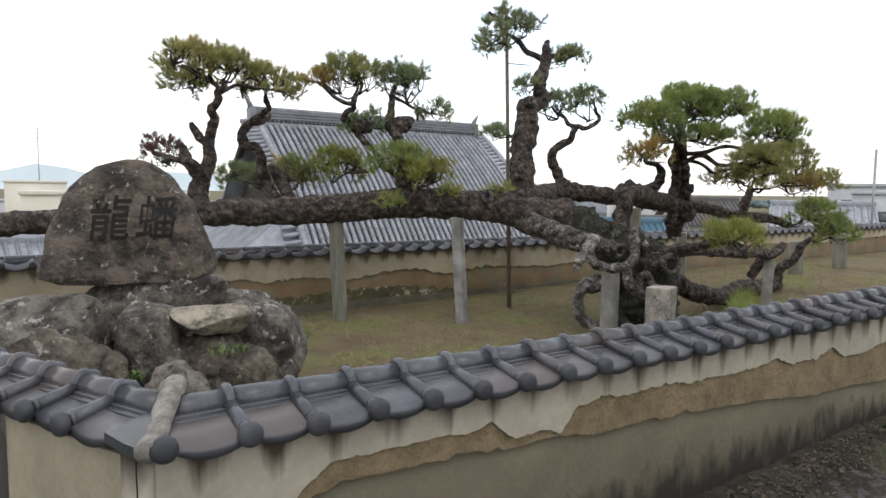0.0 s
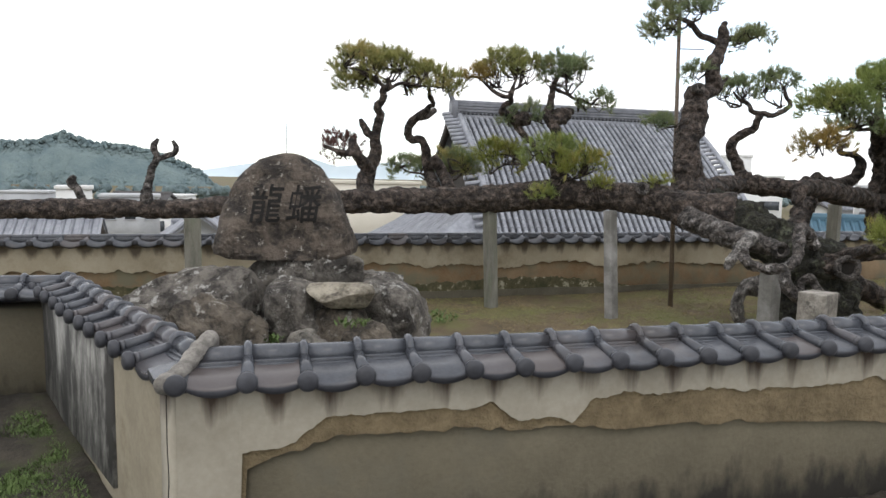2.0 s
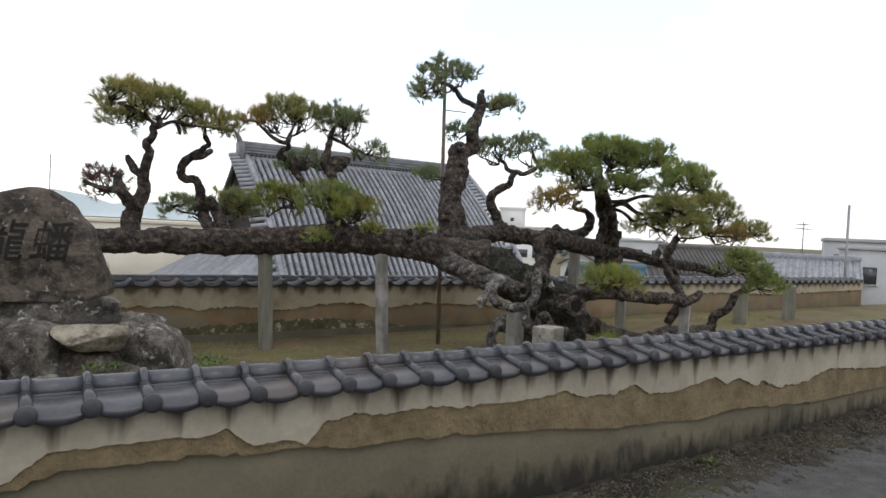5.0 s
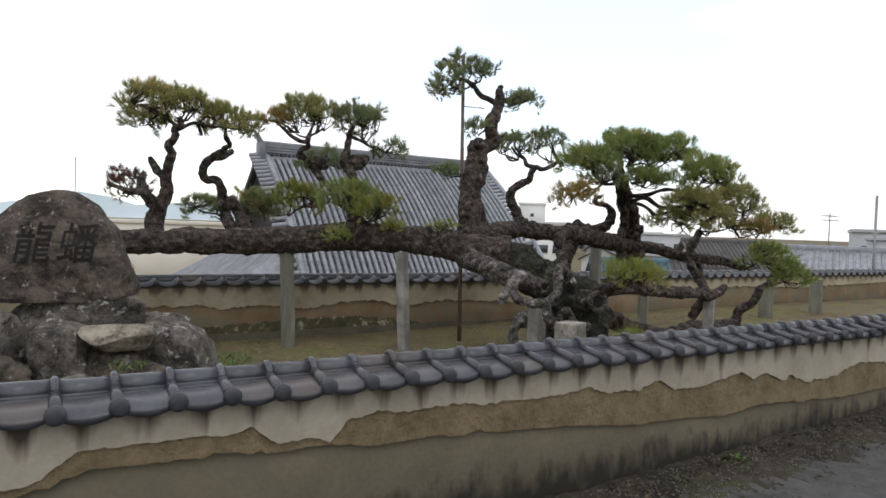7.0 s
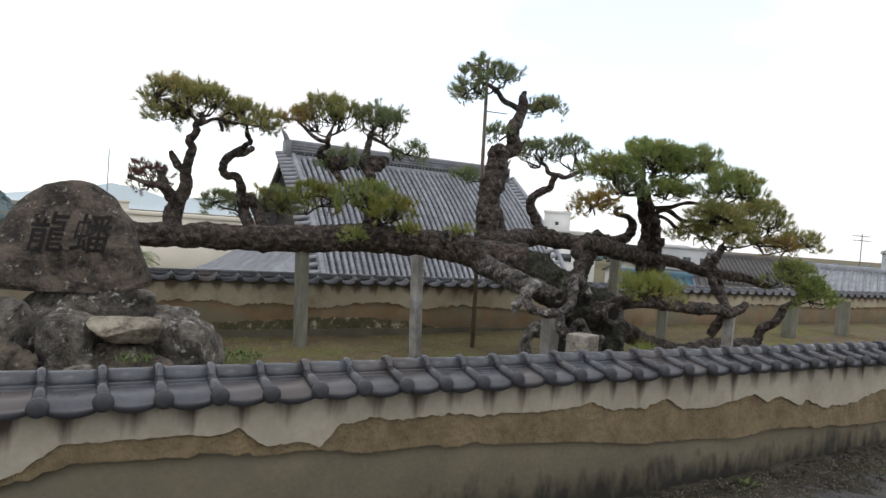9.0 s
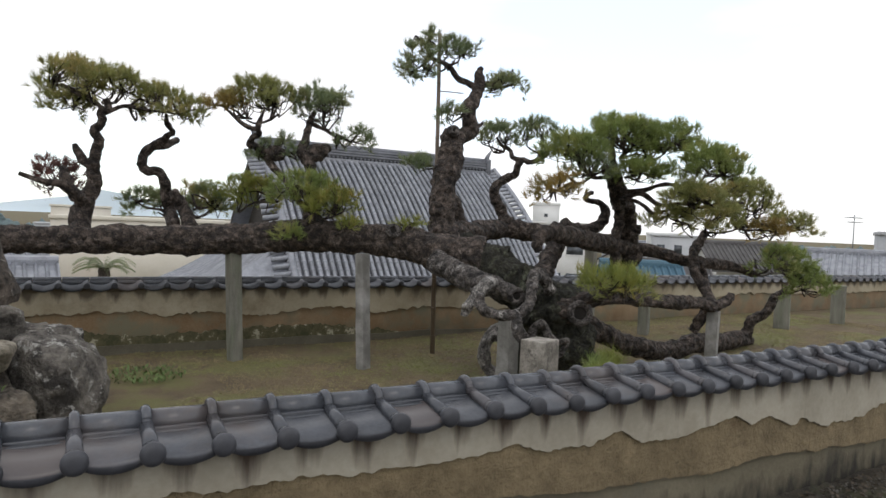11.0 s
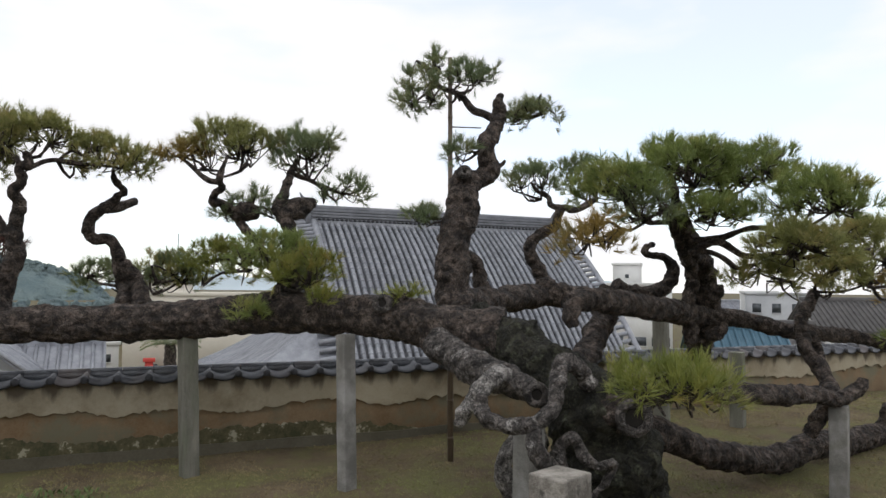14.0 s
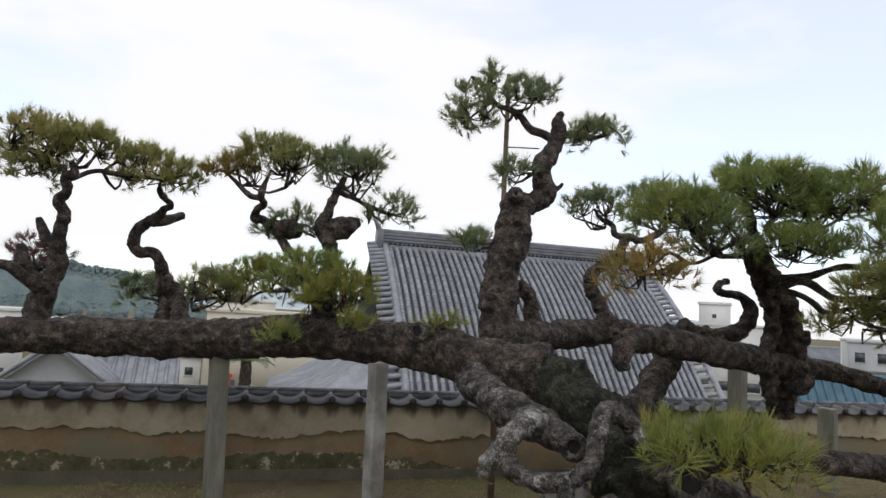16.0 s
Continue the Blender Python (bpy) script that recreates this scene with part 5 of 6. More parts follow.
def boulder(lo, hi, seed, blocky=5.0, chips=12, rough=1.0, tilt=(0.0, 0.0)):
    """A squared field stone between two corners: chipped arrises, weathered faces, a top that may slope."""
    rng = random.Random(seed)
    lo, hi = Vector(lo), Vector(hi)
    mid, half = (lo + hi) / 2, (hi - lo) / 2
    bm = bmesh.new()
    bmesh.ops.create_icosphere(bm, subdivisions=5, radius=1.0)
    cuts = []
    for _ in range(chips):
        d = Vector((rng.choice((-1, 1)) * rng.uniform(0.2, 1), rng.choice((-1, 1)) * rng.uniform(0.2, 1), rng.uniform(-0.4, 1))).normalized()
        cuts.append((d, rng.uniform(0.78, 1.06)))
    off = Vector((seed * 3.1, seed * 1.7, seed * 0.9))
    for v in bm.verts:
        p = v.co.copy()
        p /= (abs(p.x) ** blocky + abs(p.y) ** blocky + abs(p.z) ** blocky) ** (1 / blocky)
        for d, h in cuts:
            over = p.dot(d) - h
            if over > 0:
                p -= d * over
        q = Vector((p.x * half.x, p.y * half.y, p.z * half.z + (p.x * tilt[0] + p.y * tilt[1]) * (p.z + 1) / 2))
        w = q + off
        amp = 0.045 * noise.noise(w * 3.0) + 0.026 * noise.noise(w * 7) + 0.018 * noise.noise(w * 16) + 0.011 * noise.noise(w * 34)
        crack = abs(noise.noise(w * 2.6 + Vector((9, 4, 1))))
        amp -= 0.03 * max(0, 1 - crack / 0.05)
        v.co = q + p.normalized() * amp * rough
    for v in bm.verts:
        v.co += mid
    return bm


ROCKS = (
    ("plinth_rock", (0.42, 6.10, 0.2), (1.74, 7.0, 0.985), 3, 9.0, STONE_GREY, (0.0, 0.0), "grey lichen-covered slab carrying the standing stone"),
    ("garden_rock", (-0.62, 5.82, -0.2), (0.92, 6.6, 0.87), 11, 6.0, STONE_GREY, (0.05, 0.02), "broad lichen-grey rock beside the slab"),
    ("garden_rock", (-0.12, 5.12, -0.2), (0.78, 5.85, 0.73), 14, 7.0, STONE_BROWN, (-0.05, 0.05), "brown-grey flat-topped rock at the monument foot"),
    ("garden_rock", (0.72, 5.52, -0.1), (1.31, 6.2, 0.79), 23, 5.0, STONE_GREY, (-0.02, 0.05), "grey rock with pale lichen at the monument foot"),
    ("garden_rock", (1.60, 5.50, -0.2), (2.38, 6.35, 0.75), 37, 3.2, STONE_GREY, (-0.08, 0.0), "grey rounded rock with white lichen"),
    ("garden_rock", (1.40, 6.0, -0.2), (2.34, 6.75, 0.79), 39, 6.0, STONE_GREY, (-0.05, 0.0), "grey flat-backed rock behind the ledge"),
    ("garden_rock", (1.16, 5.42, -0.2), (1.82, 6.0, 0.55), 43, 5.0, STONE_BROWN, (0.0, 0.03), "low dark rock under the ledge"),
    ("garden_rock", (0.86, 5.15, -0.2), (1.36, 5.55, 0.38), 57, 4.0, STONE_LIGHT, (0.02, 0.05), "low lichen-blotched rock on the lawn"),
    ("garden_rock", (1.36, 5.10, -0.2), (1.86, 5.55, 0.43), 47, 4.5, STONE_BROWN, (0.0, 0.04), "low mossy rock on the lawn"),
    ("garden_rock", (-0.75, 5.35, -0.2), (-0.14, 5.95, 0.62), 53, 4.5, STONE_LIGHT, (0.0, 0.04), "pale grey rock on the lawn"),
)
for nm, lo, hi, seed, pw, m, tilt, label in ROCKS:
    centre = Vector(((lo[0] + hi[0]) / 2, (lo[1] + hi[1]) / 2, lo[2]))
    bm = boulder(lo, hi, seed, pw, tilt=tilt)
    bmesh.ops.translate(bm, verts=bm.verts, vec=-centre)
    ob = part(nm, bm, m)
    ob.location = centre
    tagged(ob, label, "rock", "rocks round the monument")

# a pale wedge-shaped ledge, flat on top and cut away below
bm = boulder((-0.31, -0.24, -0.115), (0.31, 0.22, 0.115), 31, 6.0, 7, 0.45)
for v in bm.verts:
    if v.co.z < 0.05:
        f = (0.05 - v.co.z) / 0.165
        v.co.x = v.co.x * (1 - 0.42 * f) + 0.07 * f
        v.co.y = v.co.y * (1 - 0.3 * f) + 0.05 * f
ob = part("ledge_rock", bm, STONE_PALE)
ob.location = (1.42, 5.60, 0.675)
tagged(ob, "flat pale ledge rock resting on darker rocks", "rock", "rocks round the monument")


# ---- temple building behind ----
def temple():
    L, R, back = 8.95, 20.0, 27.6
    t = thing("temple_building", "temple hall with a steep grey tiled hip-and-gable roof", "building", at=(L, back, 0))
    W, zr, D = R - L, 4.55, 6.2

    def prof(s):
        """Depth from the ridge and height below it, along a gently sagging slope."""
        return D * s, zr - 6.1 * s + 0.55 * math.sin(math.pi * s)

    rows, rise = 26, 0.03
    bay = W / 42
    verts, faces = [], []
    for i in range(rows):
        for y, z in ((prof(i / rows)), (prof((i + 1) / rows))):
            last = y == prof((i + 1) / rows)[0]
            for u in range(5):
                k = u / 4 * 2 - 1
                verts.append((k * bay / 2, -y, z - 0.04 * (1 - k * k) + (rise if last else 0)))
        a = i * 10
        for u in range(4):
            faces.append((a + u, a + 5 + u, a + 6 + u, a + 1 + u))
        if i:
            b = a - 5
            for u in range(4):
                faces.append((b + u, a + u, a + u + 1, b + u + 1))
    m_pan = raw("roof_pan", verts, faces, TILE_GAP_SHADE, False)
    bm = bmesh.new()
    tube(bm, [(0, -prof(s)[0], prof(s)[1] + 0.05, 0.085) for s in (0, 0.2, 0.4, 0.6, 0.8, 1)], 8, 0.5, 0)
    for i in range(1, rows):
        y, z = prof(i / rows)
        rod(bm, (0, -y + 0.05, z + 0.10), (0, -y - 0.03, z + 0.04), 0.093, 8)
    m_rib = from_bm("roof_rib", bm, TILE_FAR)
    roof = part("main_roof", box(bmesh.new(), (0, -0.3, zr - 0.25), (W, 0.3, zr + 0.05)), TILE_FAR, t, "steep slope of grey smoked tiles")
    for i in range(42):
        put("roof_pan", m_pan, roof, Matrix.Translation(((i + 0.5) * bay, 0, 0)))
        put("roof_rib", m_rib, roof, Matrix.Translation((i * bay, 0, 0)))
    put("roof_rib", m_rib, roof, Matrix.Translation((W, 0, 0)))
    # ridge: stacked courses, a round cap and curled ends
    bm = bmesh.new()
    for k, (h, wd) in enumerate(((0.0, 0.30), (0.14, 0.27), (0.26, 0.25), (0.38, 0.24))):
        box(bm, (-0.1, -wd, zr + h), (W + 0.1, wd, zr + h + 0.10), 0.01)
    rod(bm, (-0.15, 0, zr + 0.54), (W + 0.15, 0, zr + 0.54), 0.12, 12)
    part("ridge", bm, TILE_RIDGE, t, "stacked tile ridge")
    m_disc = from_bm("ridge_disc", rod(bmesh.new(), (0, -0.31, zr + 0.07), (0, -0.27, zr + 0.07), 0.06, 8), TILE_CAP_LIP_SHADE)
    for i in range(60):
        put("ridge_disc", m_disc, t, Matrix.Translation(((i + 0.5) * W / 60, 0, 0)))
    for x, s in ((-0.15, -1), (W + 0.15, 1)):
        bm = bmesh.new()
        box(bm, (x - 0.12, -0.32, zr - 0.15), (x + 0.12, 0.32, zr + 0.62), 0.05)
        tube(bm, [(x, 0, zr + 0.55, 0.13), (x + s * 0.1, 0, zr + 0.8, 0.10), (x + s * 0.24, 0, zr + 1.0, 0.05), (x + s * 0.30, 0, zr + 1.12, 0.02)], 8, 0.1, 0)
        part("ridge_end", bm, TILE_RIDGE, t, "curled ridge-end tile")
    # verge: short tiles laid across the edge of the slope
    for x in (-0.28, W + 0.28):
        bm = bmesh.new()
        for i in range(rows + 3):
            y, z = prof(min(i / (rows + 2), 1))
            rod(bm, (x - 0.34, -y, z - 0.0), (x + 0.34, -y, z + 0.10), 0.092, 8)
        tube(bm, [(x + 0.35, -prof(s)[0], prof(s)[1] + 0.16, 0.12) for s in (0, 0.25, 0.5, 0.75, 1)], 8, 0.5, 0)
        part("verge_tiles", bm, TILE_FAR, t, "stepped verge tiles")
        for sgn in (-1, 1):
            run = [(x, sgn * prof(q)[0], prof(q)[1] - 0.32, 0.16) for q in (0, 0.2, 0.4, 0.62)]
            part("bargeboard", tube(bmesh.new(), run, 4, 0.6, 0), DARKWOOD, t, "dark timber bargeboard")
    verts = [(0.35, 0, zr - 0.2), (0.35, -3.6, 1.2), (0.35, 3.6, 1.2)]
    part("gable_wall", raw("gable_wall", verts, [(0, 1, 2)], DARKWOOD), DARKWOOD, t, "dark timber gable")
    # rear slope and hall walls
    verts = [(-0.4, 0, zr), (W + 0.4, 0, zr), (W + 0.4, D, -1.5), (-0.4, D, -1.5)]
    part("rear_roof", raw("rear_roof", verts, [(0, 1, 2, 3)], TILE_FAR), TILE_FAR, t)
    bm = bmesh.new()
    box(bm, (0.6, -5, -4.6), (W - 0.6, 5, -0.6))
    part("hall_wall", bm, PLASTER, t, "pale plaster hall wall")
    # skirt roof below the gable
    verts, faces = [], []
    n, m = 44, 12
    y_lo, y_hi = -5.9, 5.9
    top_x, low_x, top_z, low_z = 0.35, -3.9, 1.25, -1.5
    for i in range(n + 1):
        for j in range(m + 1):
            s = j / m
            y = (y_lo + (y_hi - y_lo) * i / n) * (0.62 + 0.38 * s) - 0.0
            z = top_z + (low_z - top_z) * s - 0.28 * math.sin(math.pi * s)
            verts.append((top_x + (low_x - top_x) * s, y, z))
    for i in range(n):
        for j in range(m):
            a = i * (m + 1) + j
            faces.append((a, a + m + 1, a + m + 2, a + 1))
    # The skirt's pans carry the same painted shade between their ribs.
    skirt = part("skirt_roof", raw("skirt_roof", verts, faces, TILE_GAP_SHADE), TILE_GAP_SHADE, t, "lower skirt roof")
    verts = [(0.35, y_lo * 0.62, top_z), (low_x, y_lo, low_z), (0.3, -6.25, -1.5), (1.2, -4.0, 0.75)]
    part("hip_slope", raw("hip_slope", verts, [(0, 1, 2, 3)], TILE_FAR), TILE_FAR, t)
    for i in range(n + 1):
        bm = bmesh.new()
        pts = []
        for s in (0, 0.25, 0.5, 0.75, 1):
            y = (y_lo + (y_hi - y_lo) * i / n) * (0.62 + 0.38 * s)
            pts.append((top_x + (low_x - top_x) * s, y, top_z + (low_z - top_z) * s - 0.28 * math.sin(math.pi * s) + 0.03, 0.042 if i else 0.14))
        tube(bm, pts, 7, 0.6, 0)
        part("roof_rib", bm, TILE_FAR, skirt)
    return t


DARKWOOD = mat("dark_old_timber", (0.03, 0.026, 0.022), (0.07, 0.06, 0.05), 3, 0.9, 0.3, stretch=(1, 1, 4))
temple()


# ---- town beyond ----
WHITEWALL = mat("white_painted_concrete", (0.60, 0.60, 0.58), (0.72, 0.72, 0.70), 0.5, 0.9, 0.05, 6)
BEIGEWALL = mat("beige_painted_wall", (0.60, 0.56, 0.47), (0.68, 0.64, 0.55), 0.4, 0.9, 0.05, 6)
GREYWALL = mat("grey_concrete", (0.36, 0.37, 0.38), (0.48, 0.49, 0.50), 0.5, 0.9, 0.05, 6)
BROWNWALL = mat("brown_rendered_wall", (0.20, 0.13, 0.09), (0.30, 0.20, 0.14), 0.6, 0.9, 0.1, 8)
PANE = mat("dark_window_glass", (0.03, 0.035, 0.04), (0.07, 0.08, 0.09), 1.0, 0.15, 0.0)
TEAL = mat("teal_sheet_roof", (0.04, 0.10, 0.145), (0.07, 0.15, 0.20), 1.5, 0.6, 0.1)
SLATE = mat("dark_slate_roof", (0.07, 0.065, 0.065), (0.12, 0.115, 0.11), 2.0, 0.8, 0.3)
REDSIGN = mat("red_sign_paint", (0.55, 0.06, 0.05), (0.62, 0.08, 0.06), 2, 0.6, 0.0)


def block(label, x, y, w, d, z0, z1, wall, turn=0, cols=4, floors=2, parapet=0.25, category="building", win=(0.9, 1.0), sill=1.0):
    """A flat-roofed building with a parapet and rows of windows on the faces towards the garden."""
    b = thing("town_building", label, category, "town beyond the garden", (x, y, z0))
    b.rotation_euler = (0, 0, radians(turn))
    h = z1 - z0
    bm = bmesh.new()
    box(bm, (-w / 2, -d / 2, 0), (w / 2, d / 2, h))
    part("wall", bm, wall, b)
    bm = bmesh.new()
    box(bm, (-w / 2 - 0.12, -d / 2 - 0.12, h), (w / 2 + 0.12, d / 2 + 0.12, h + parapet), 0.03)
    part("parapet", bm, wall, b)
    fh = 3.0
    for f in range(floors):
        zc = h - sill - f * fh
        for k in range(cols):
            xc = -w / 2 + w * (k + 0.5) / cols
            bm = bmesh.new()
            box(bm, (xc - win[0] / 2, -d / 2 - 0.03, zc - win[1]), (xc + win[0] / 2, -d / 2 + 0.02, zc))
            wd = part("window", bm, PANE, b)
            bm = bmesh.new()
            box(bm, (xc - win[0] / 2 - 0.08, -d / 2 - 0.07, zc - win[1] - 0.08), (xc + win[0] / 2 + 0.08, -d / 2 - 0.005, zc - win[1]))
            part("sill", bm, wall, wd)
    return b


def house(label, x, y, w, d, z0, eave, ridge, roof, wall, turn=0, over=0.5, ribs=0):
    """A house with a gable roof whose ridge runs along its own x."""
    b = thing("town_house", label, "house", "town beyond the garden", (x, y, z0))
    b.rotation_euler = (0, 0, radians(turn))
    e, r = eave - z0, ridge - z0
    bm = bmesh.new()
    v = [bm.verts.new(p) for p in ((-w / 2, -d / 2, 0), (w / 2, -d / 2, 0), (w / 2, d / 2, 0), (-w / 2, d / 2, 0), (-w / 2, -d / 2, e), (w / 2, -d / 2, e), (w / 2, d / 2, e), (-w / 2, d / 2, e), (-w / 2, 0, r - 0.1), (w / 2, 0, r - 0.1))]
    for f in ((0, 1, 5, 4), (1, 2, 6, 9, 5), (2, 3, 7, 6), (3, 0, 4, 8, 7)):
        bm.faces.new([v[i] for i in f])
    part("wall", bm, wall, b, "", False)
    for s in (-1, 1):
        slope = (r - e) / (d / 2)
        y1, z1 = s * (d / 2 + over), e - slope * over
        bm = bmesh.new()
        vv = [bm.verts.new(p) for p in ((-w / 2 - over, 0, r), (w / 2 + over, 0, r), (w / 2 + over, y1, z1), (-w / 2 - over, y1, z1),
                                        (-w / 2 - over, 0, r - 0.15), (w / 2 + over, 0, r - 0.15), (w / 2 + over, y1, z1 - 0.15), (-w / 2 - over, y1, z1 - 0.15))]
        for f in ((0, 1, 2, 3), (7, 6, 5, 4), (0, 4, 5, 1), (1, 5, 6, 2), (2, 6, 7, 3), (3, 7, 4, 0)):
            bm.faces.new([vv[i] for i in f])
        bmesh.ops.recalc_face_normals(bm, faces=bm.faces)
        n = int((w + 2 * over) / 0.32)
        slope_ob = part("roof", bm, roof, b, "", False)
        m_rod = from_bm("roof_rib", rod(bmesh.new(), (0, 0, r + 0.03), (0, y1, z1 + 0.03), 0.07, 6), roof)
        for i in range(n + 1):
            put("roof_rib", m_rod, slope_ob, Matrix.Translation((-w / 2 - over + (w + 2 * over) * i / n, 0, 0)))
    bm = bmesh.new()
    rod(bm, (-w / 2 - over - 0.05, 0, r + 0.10), (w / 2 + over + 0.05, 0, r + 0.10), 0.16, 8)
    box(bm, (-w / 2 - over, -0.17, r - 0.1), (w / 2 + over, 0.17, r + 0.1))
    part("ridge", bm, roof, b, "", False)
    return b


block("long beige building with a few small windows", 7.1, 54.0, 11.5, 8, -5, 1.3, BEIGEWALL, -4, 3, 1, win=(0.55, 0.9), sill=4.6)
block("white flat-roofed block with dark windows", 51.8, 61.0, 7.0, 8, -6, 2.5, WHITEWALL, -40, 3, 2, win=(1.8, 0.9), sill=2.4)
block("white rooftop stair house", 50.9, 61.6, 3.0, 3, 2.5, 4.7, WHITEWALL, -40, 1, 1, win=(0.4, 0.4))
block("pale grey flat-roofed building", 68.8, 57.9, 6.0, 6, -6, 1.6, GREYWALL, -45, 3, 2)
block("small white flat with dark windows", 71.0, 62.2, 4.0, 5, -6, 1.8, WHITEWALL, -45, 2, 3)
house("low house with a teal sheet roof", 27.3, 23.9, 3.0, 3.2, -4, -0.7, 0.25, TEAL, GREYWALL, -35)
house("house with a dark slate roof and pale walls", 47.5, 33.4, 5.0, 5, -5, -0.3, 1.3, SLATE, WHITEWALL, -30)
house("house with a grey tiled roof and white gable", 39.5, 19.9, 4.2, 4.5, -5, 0.20, 1.18, TILE_FAR, WHITEWALL, -62)
block("pale blue-grey flat-roofed shed", 44.5, 18.9, 3.0, 4, -5, 1.82, GREYWALL, -66, 1, 1)
house("house with a pale weathered tiled roof", 30.5, 24.5, 2.4, 3, -5, -0.7, 0.3, SLATE, BROWNWALL, -35)
block("distant grey tower block", 57.5, 25.0, 6, 6, -5, 2.4, GREYWALL, -60, 3, 2)
house("grey tiled house with a dark plaster gable end", -1.6, 26.4, 4.0, 3.6, -5, -1.0, 0.45, TILE_FAR, GREYWALL, 95, 0.4)
house("grey tiled house roof below the garden wall", -0.45, 27.5, 3.4, 5.0, -5, -1.4, -0.1, TILE_FAR, GREYWALL, 5)
block("small white house with dark windows beyond", -1.5, 61.0, 3.4, 5, -8, -2.6, WHITEWALL, 5, 2, 1, win=(0.6, 0.6), sill=0.7)
house("old house with a mossy grey tiled roof", -8.6, 28.2, 5.4, 5, -5, -1.2, 0.05, TILE_FAR, BROWNWALL, 6)
block("tall white concrete house beyond the wall", -13.4, 57.6, 2.4, 4, -6, 0.5, WHITEWALL, 12, 1, 2)
block("cream building with a roof aerial", 3.6, 90.0, 6.0, 6, -6, 2.3, BEIGEWALL, -4, 3, 1, win=(0.5, 0.6), sill=4.5)
block("pale grey flat-roofed house", -11.2, 68.1, 5.0, 5, -6, -0.4, GREYWALL, 8, 3, 2)
block("white low house with dark windows", -7.0, 68.7, 5.2, 5, -6, -1.6, WHITEWALL, 6, 3, 1)
block("tall red sign board on a post", 2.76, 49.5, 0.5, 0.2, -6, -3.05, REDSIGN, 0, 1, 0)


town_rng = random.Random(21)
ROOFS = ((TILE_FAR, "grey tiled"), (SLATE, "dark slate"), (TILE_FAR, "weathered tiled"))
WALLS = ((WHITEWALL, "white"), (BEIGEWALL, "cream"), (GREYWALL, "grey"))
for k in range(34):
    tx, ty = -62 + 4.6 * k + town_rng.uniform(-1.5, 1.5), town_rng.uniform(72, 120)
    (rm, rn), (wm, wn_) = town_rng.choice(ROOFS), town_rng.choice(WALLS)
    top = town_rng.uniform(-2.2, 0.3) if tx < 40 else town_rng.uniform(-1.5, 1.0)
    if k % 3 == 2:
        block("distant " + wn_ + " flat-roofed building in the town", tx, ty, town_rng.uniform(4, 8), 6, -6, top + 0.5, wm, town_rng.uniform(-30, 30), 3, 2)
    else:
        house("distant " + wn_ + " house with a " + rn + " roof", tx, ty, town_rng.uniform(5, 8), 6, -6, top - 1.6, top, rm, wm, town_rng.uniform(-40, 40))


def aerial(label, x, y, z0, z1, r, arms):
    a = thing("aerial_mast", label, "antenna", "", (x, y, z0))
    bm = bmesh.new()
    rod(bm, (0, 0, 0), (0, 0, z1 - z0), r, 6)
    part("mast", bm, GREYMETAL, a)
    for k in range(arms):
        bm = bmesh.new()
        z = z1 - z0 - 0.15 - 0.25 * k
        rod(bm, (-0.6, 0, z), (0.6, 0, z), r * 0.7, 6)
        for i in range(5):
            rod(bm, (-0.5 + 0.25 * i, -0.25, z), (-0.5 + 0.25 * i, 0.25, z), r * 0.5, 5)
        part("aerial", bm, GREYMETAL, a)
    return a


GREYMETAL = mat("dull_grey_metal", (0.22, 0.23, 0.24), (0.32, 0.33, 0.34), 4, 0.5, 0.05, metal=0.4)
aerial("thin grey television aerial on a roof", 39.4, 20.2, 1.28, 3.28, 0.03, 2)
aerial("tall slim grey pole beyond the wall", 27.8, 12.1, -1, 3.5, 0.05, 0)
aerial("very tall thin radio mast", 5.1, 118.7, -5, 10.8, 0.09, 0)


def palm():
    p = thing("palm_tree", "cycad palm with dark green fronds", "tree", at=(4.00, 44.0, -3.69))
    part("trunk", tube(bmesh.new(), [(0, 0, 0, 0.4), (0, 0, 1.2, 0.35), (0, 0, 2.2, 0.3)], 10, 0.2, 0.3, 6), BARK, p)
    rng = random.Random(4)
    bm = bmesh.new()
    for k in range(46):
        a, lift = 2 * math.pi * k / 46 * 5.1, rng.uniform(0.2, 1.9)
        d = Vector((math.cos(a), math.sin(a), 0))
        pts = [Vector((0, 0, 2.2)) + d * (1.7 * s) + Vector((0, 0, lift * 1.4 * s - (0.5 + lift) * s * s)) for s in (0, 0.2, 0.4, 0.6, 0.8, 1)]
        side = Vector((-d.y, d.x, 0))
        for i in range(5):
            for q in (-1, 1):
                for f in range(3):
                    c = pts[i].lerp(pts[i + 1], f / 3)
                    tip = c + side * q * 0.26 * (1 - 0.4 * i / 5) + d * 0.15 - Vector((0, 0, 0.12))
                    v = [bm.verts.new(c), bm.verts.new(c + d * 0.07), bm.verts.new(tip)]
                    bm.faces.new(v)
    part("fronds", bm, N_DARK, p)


palm()


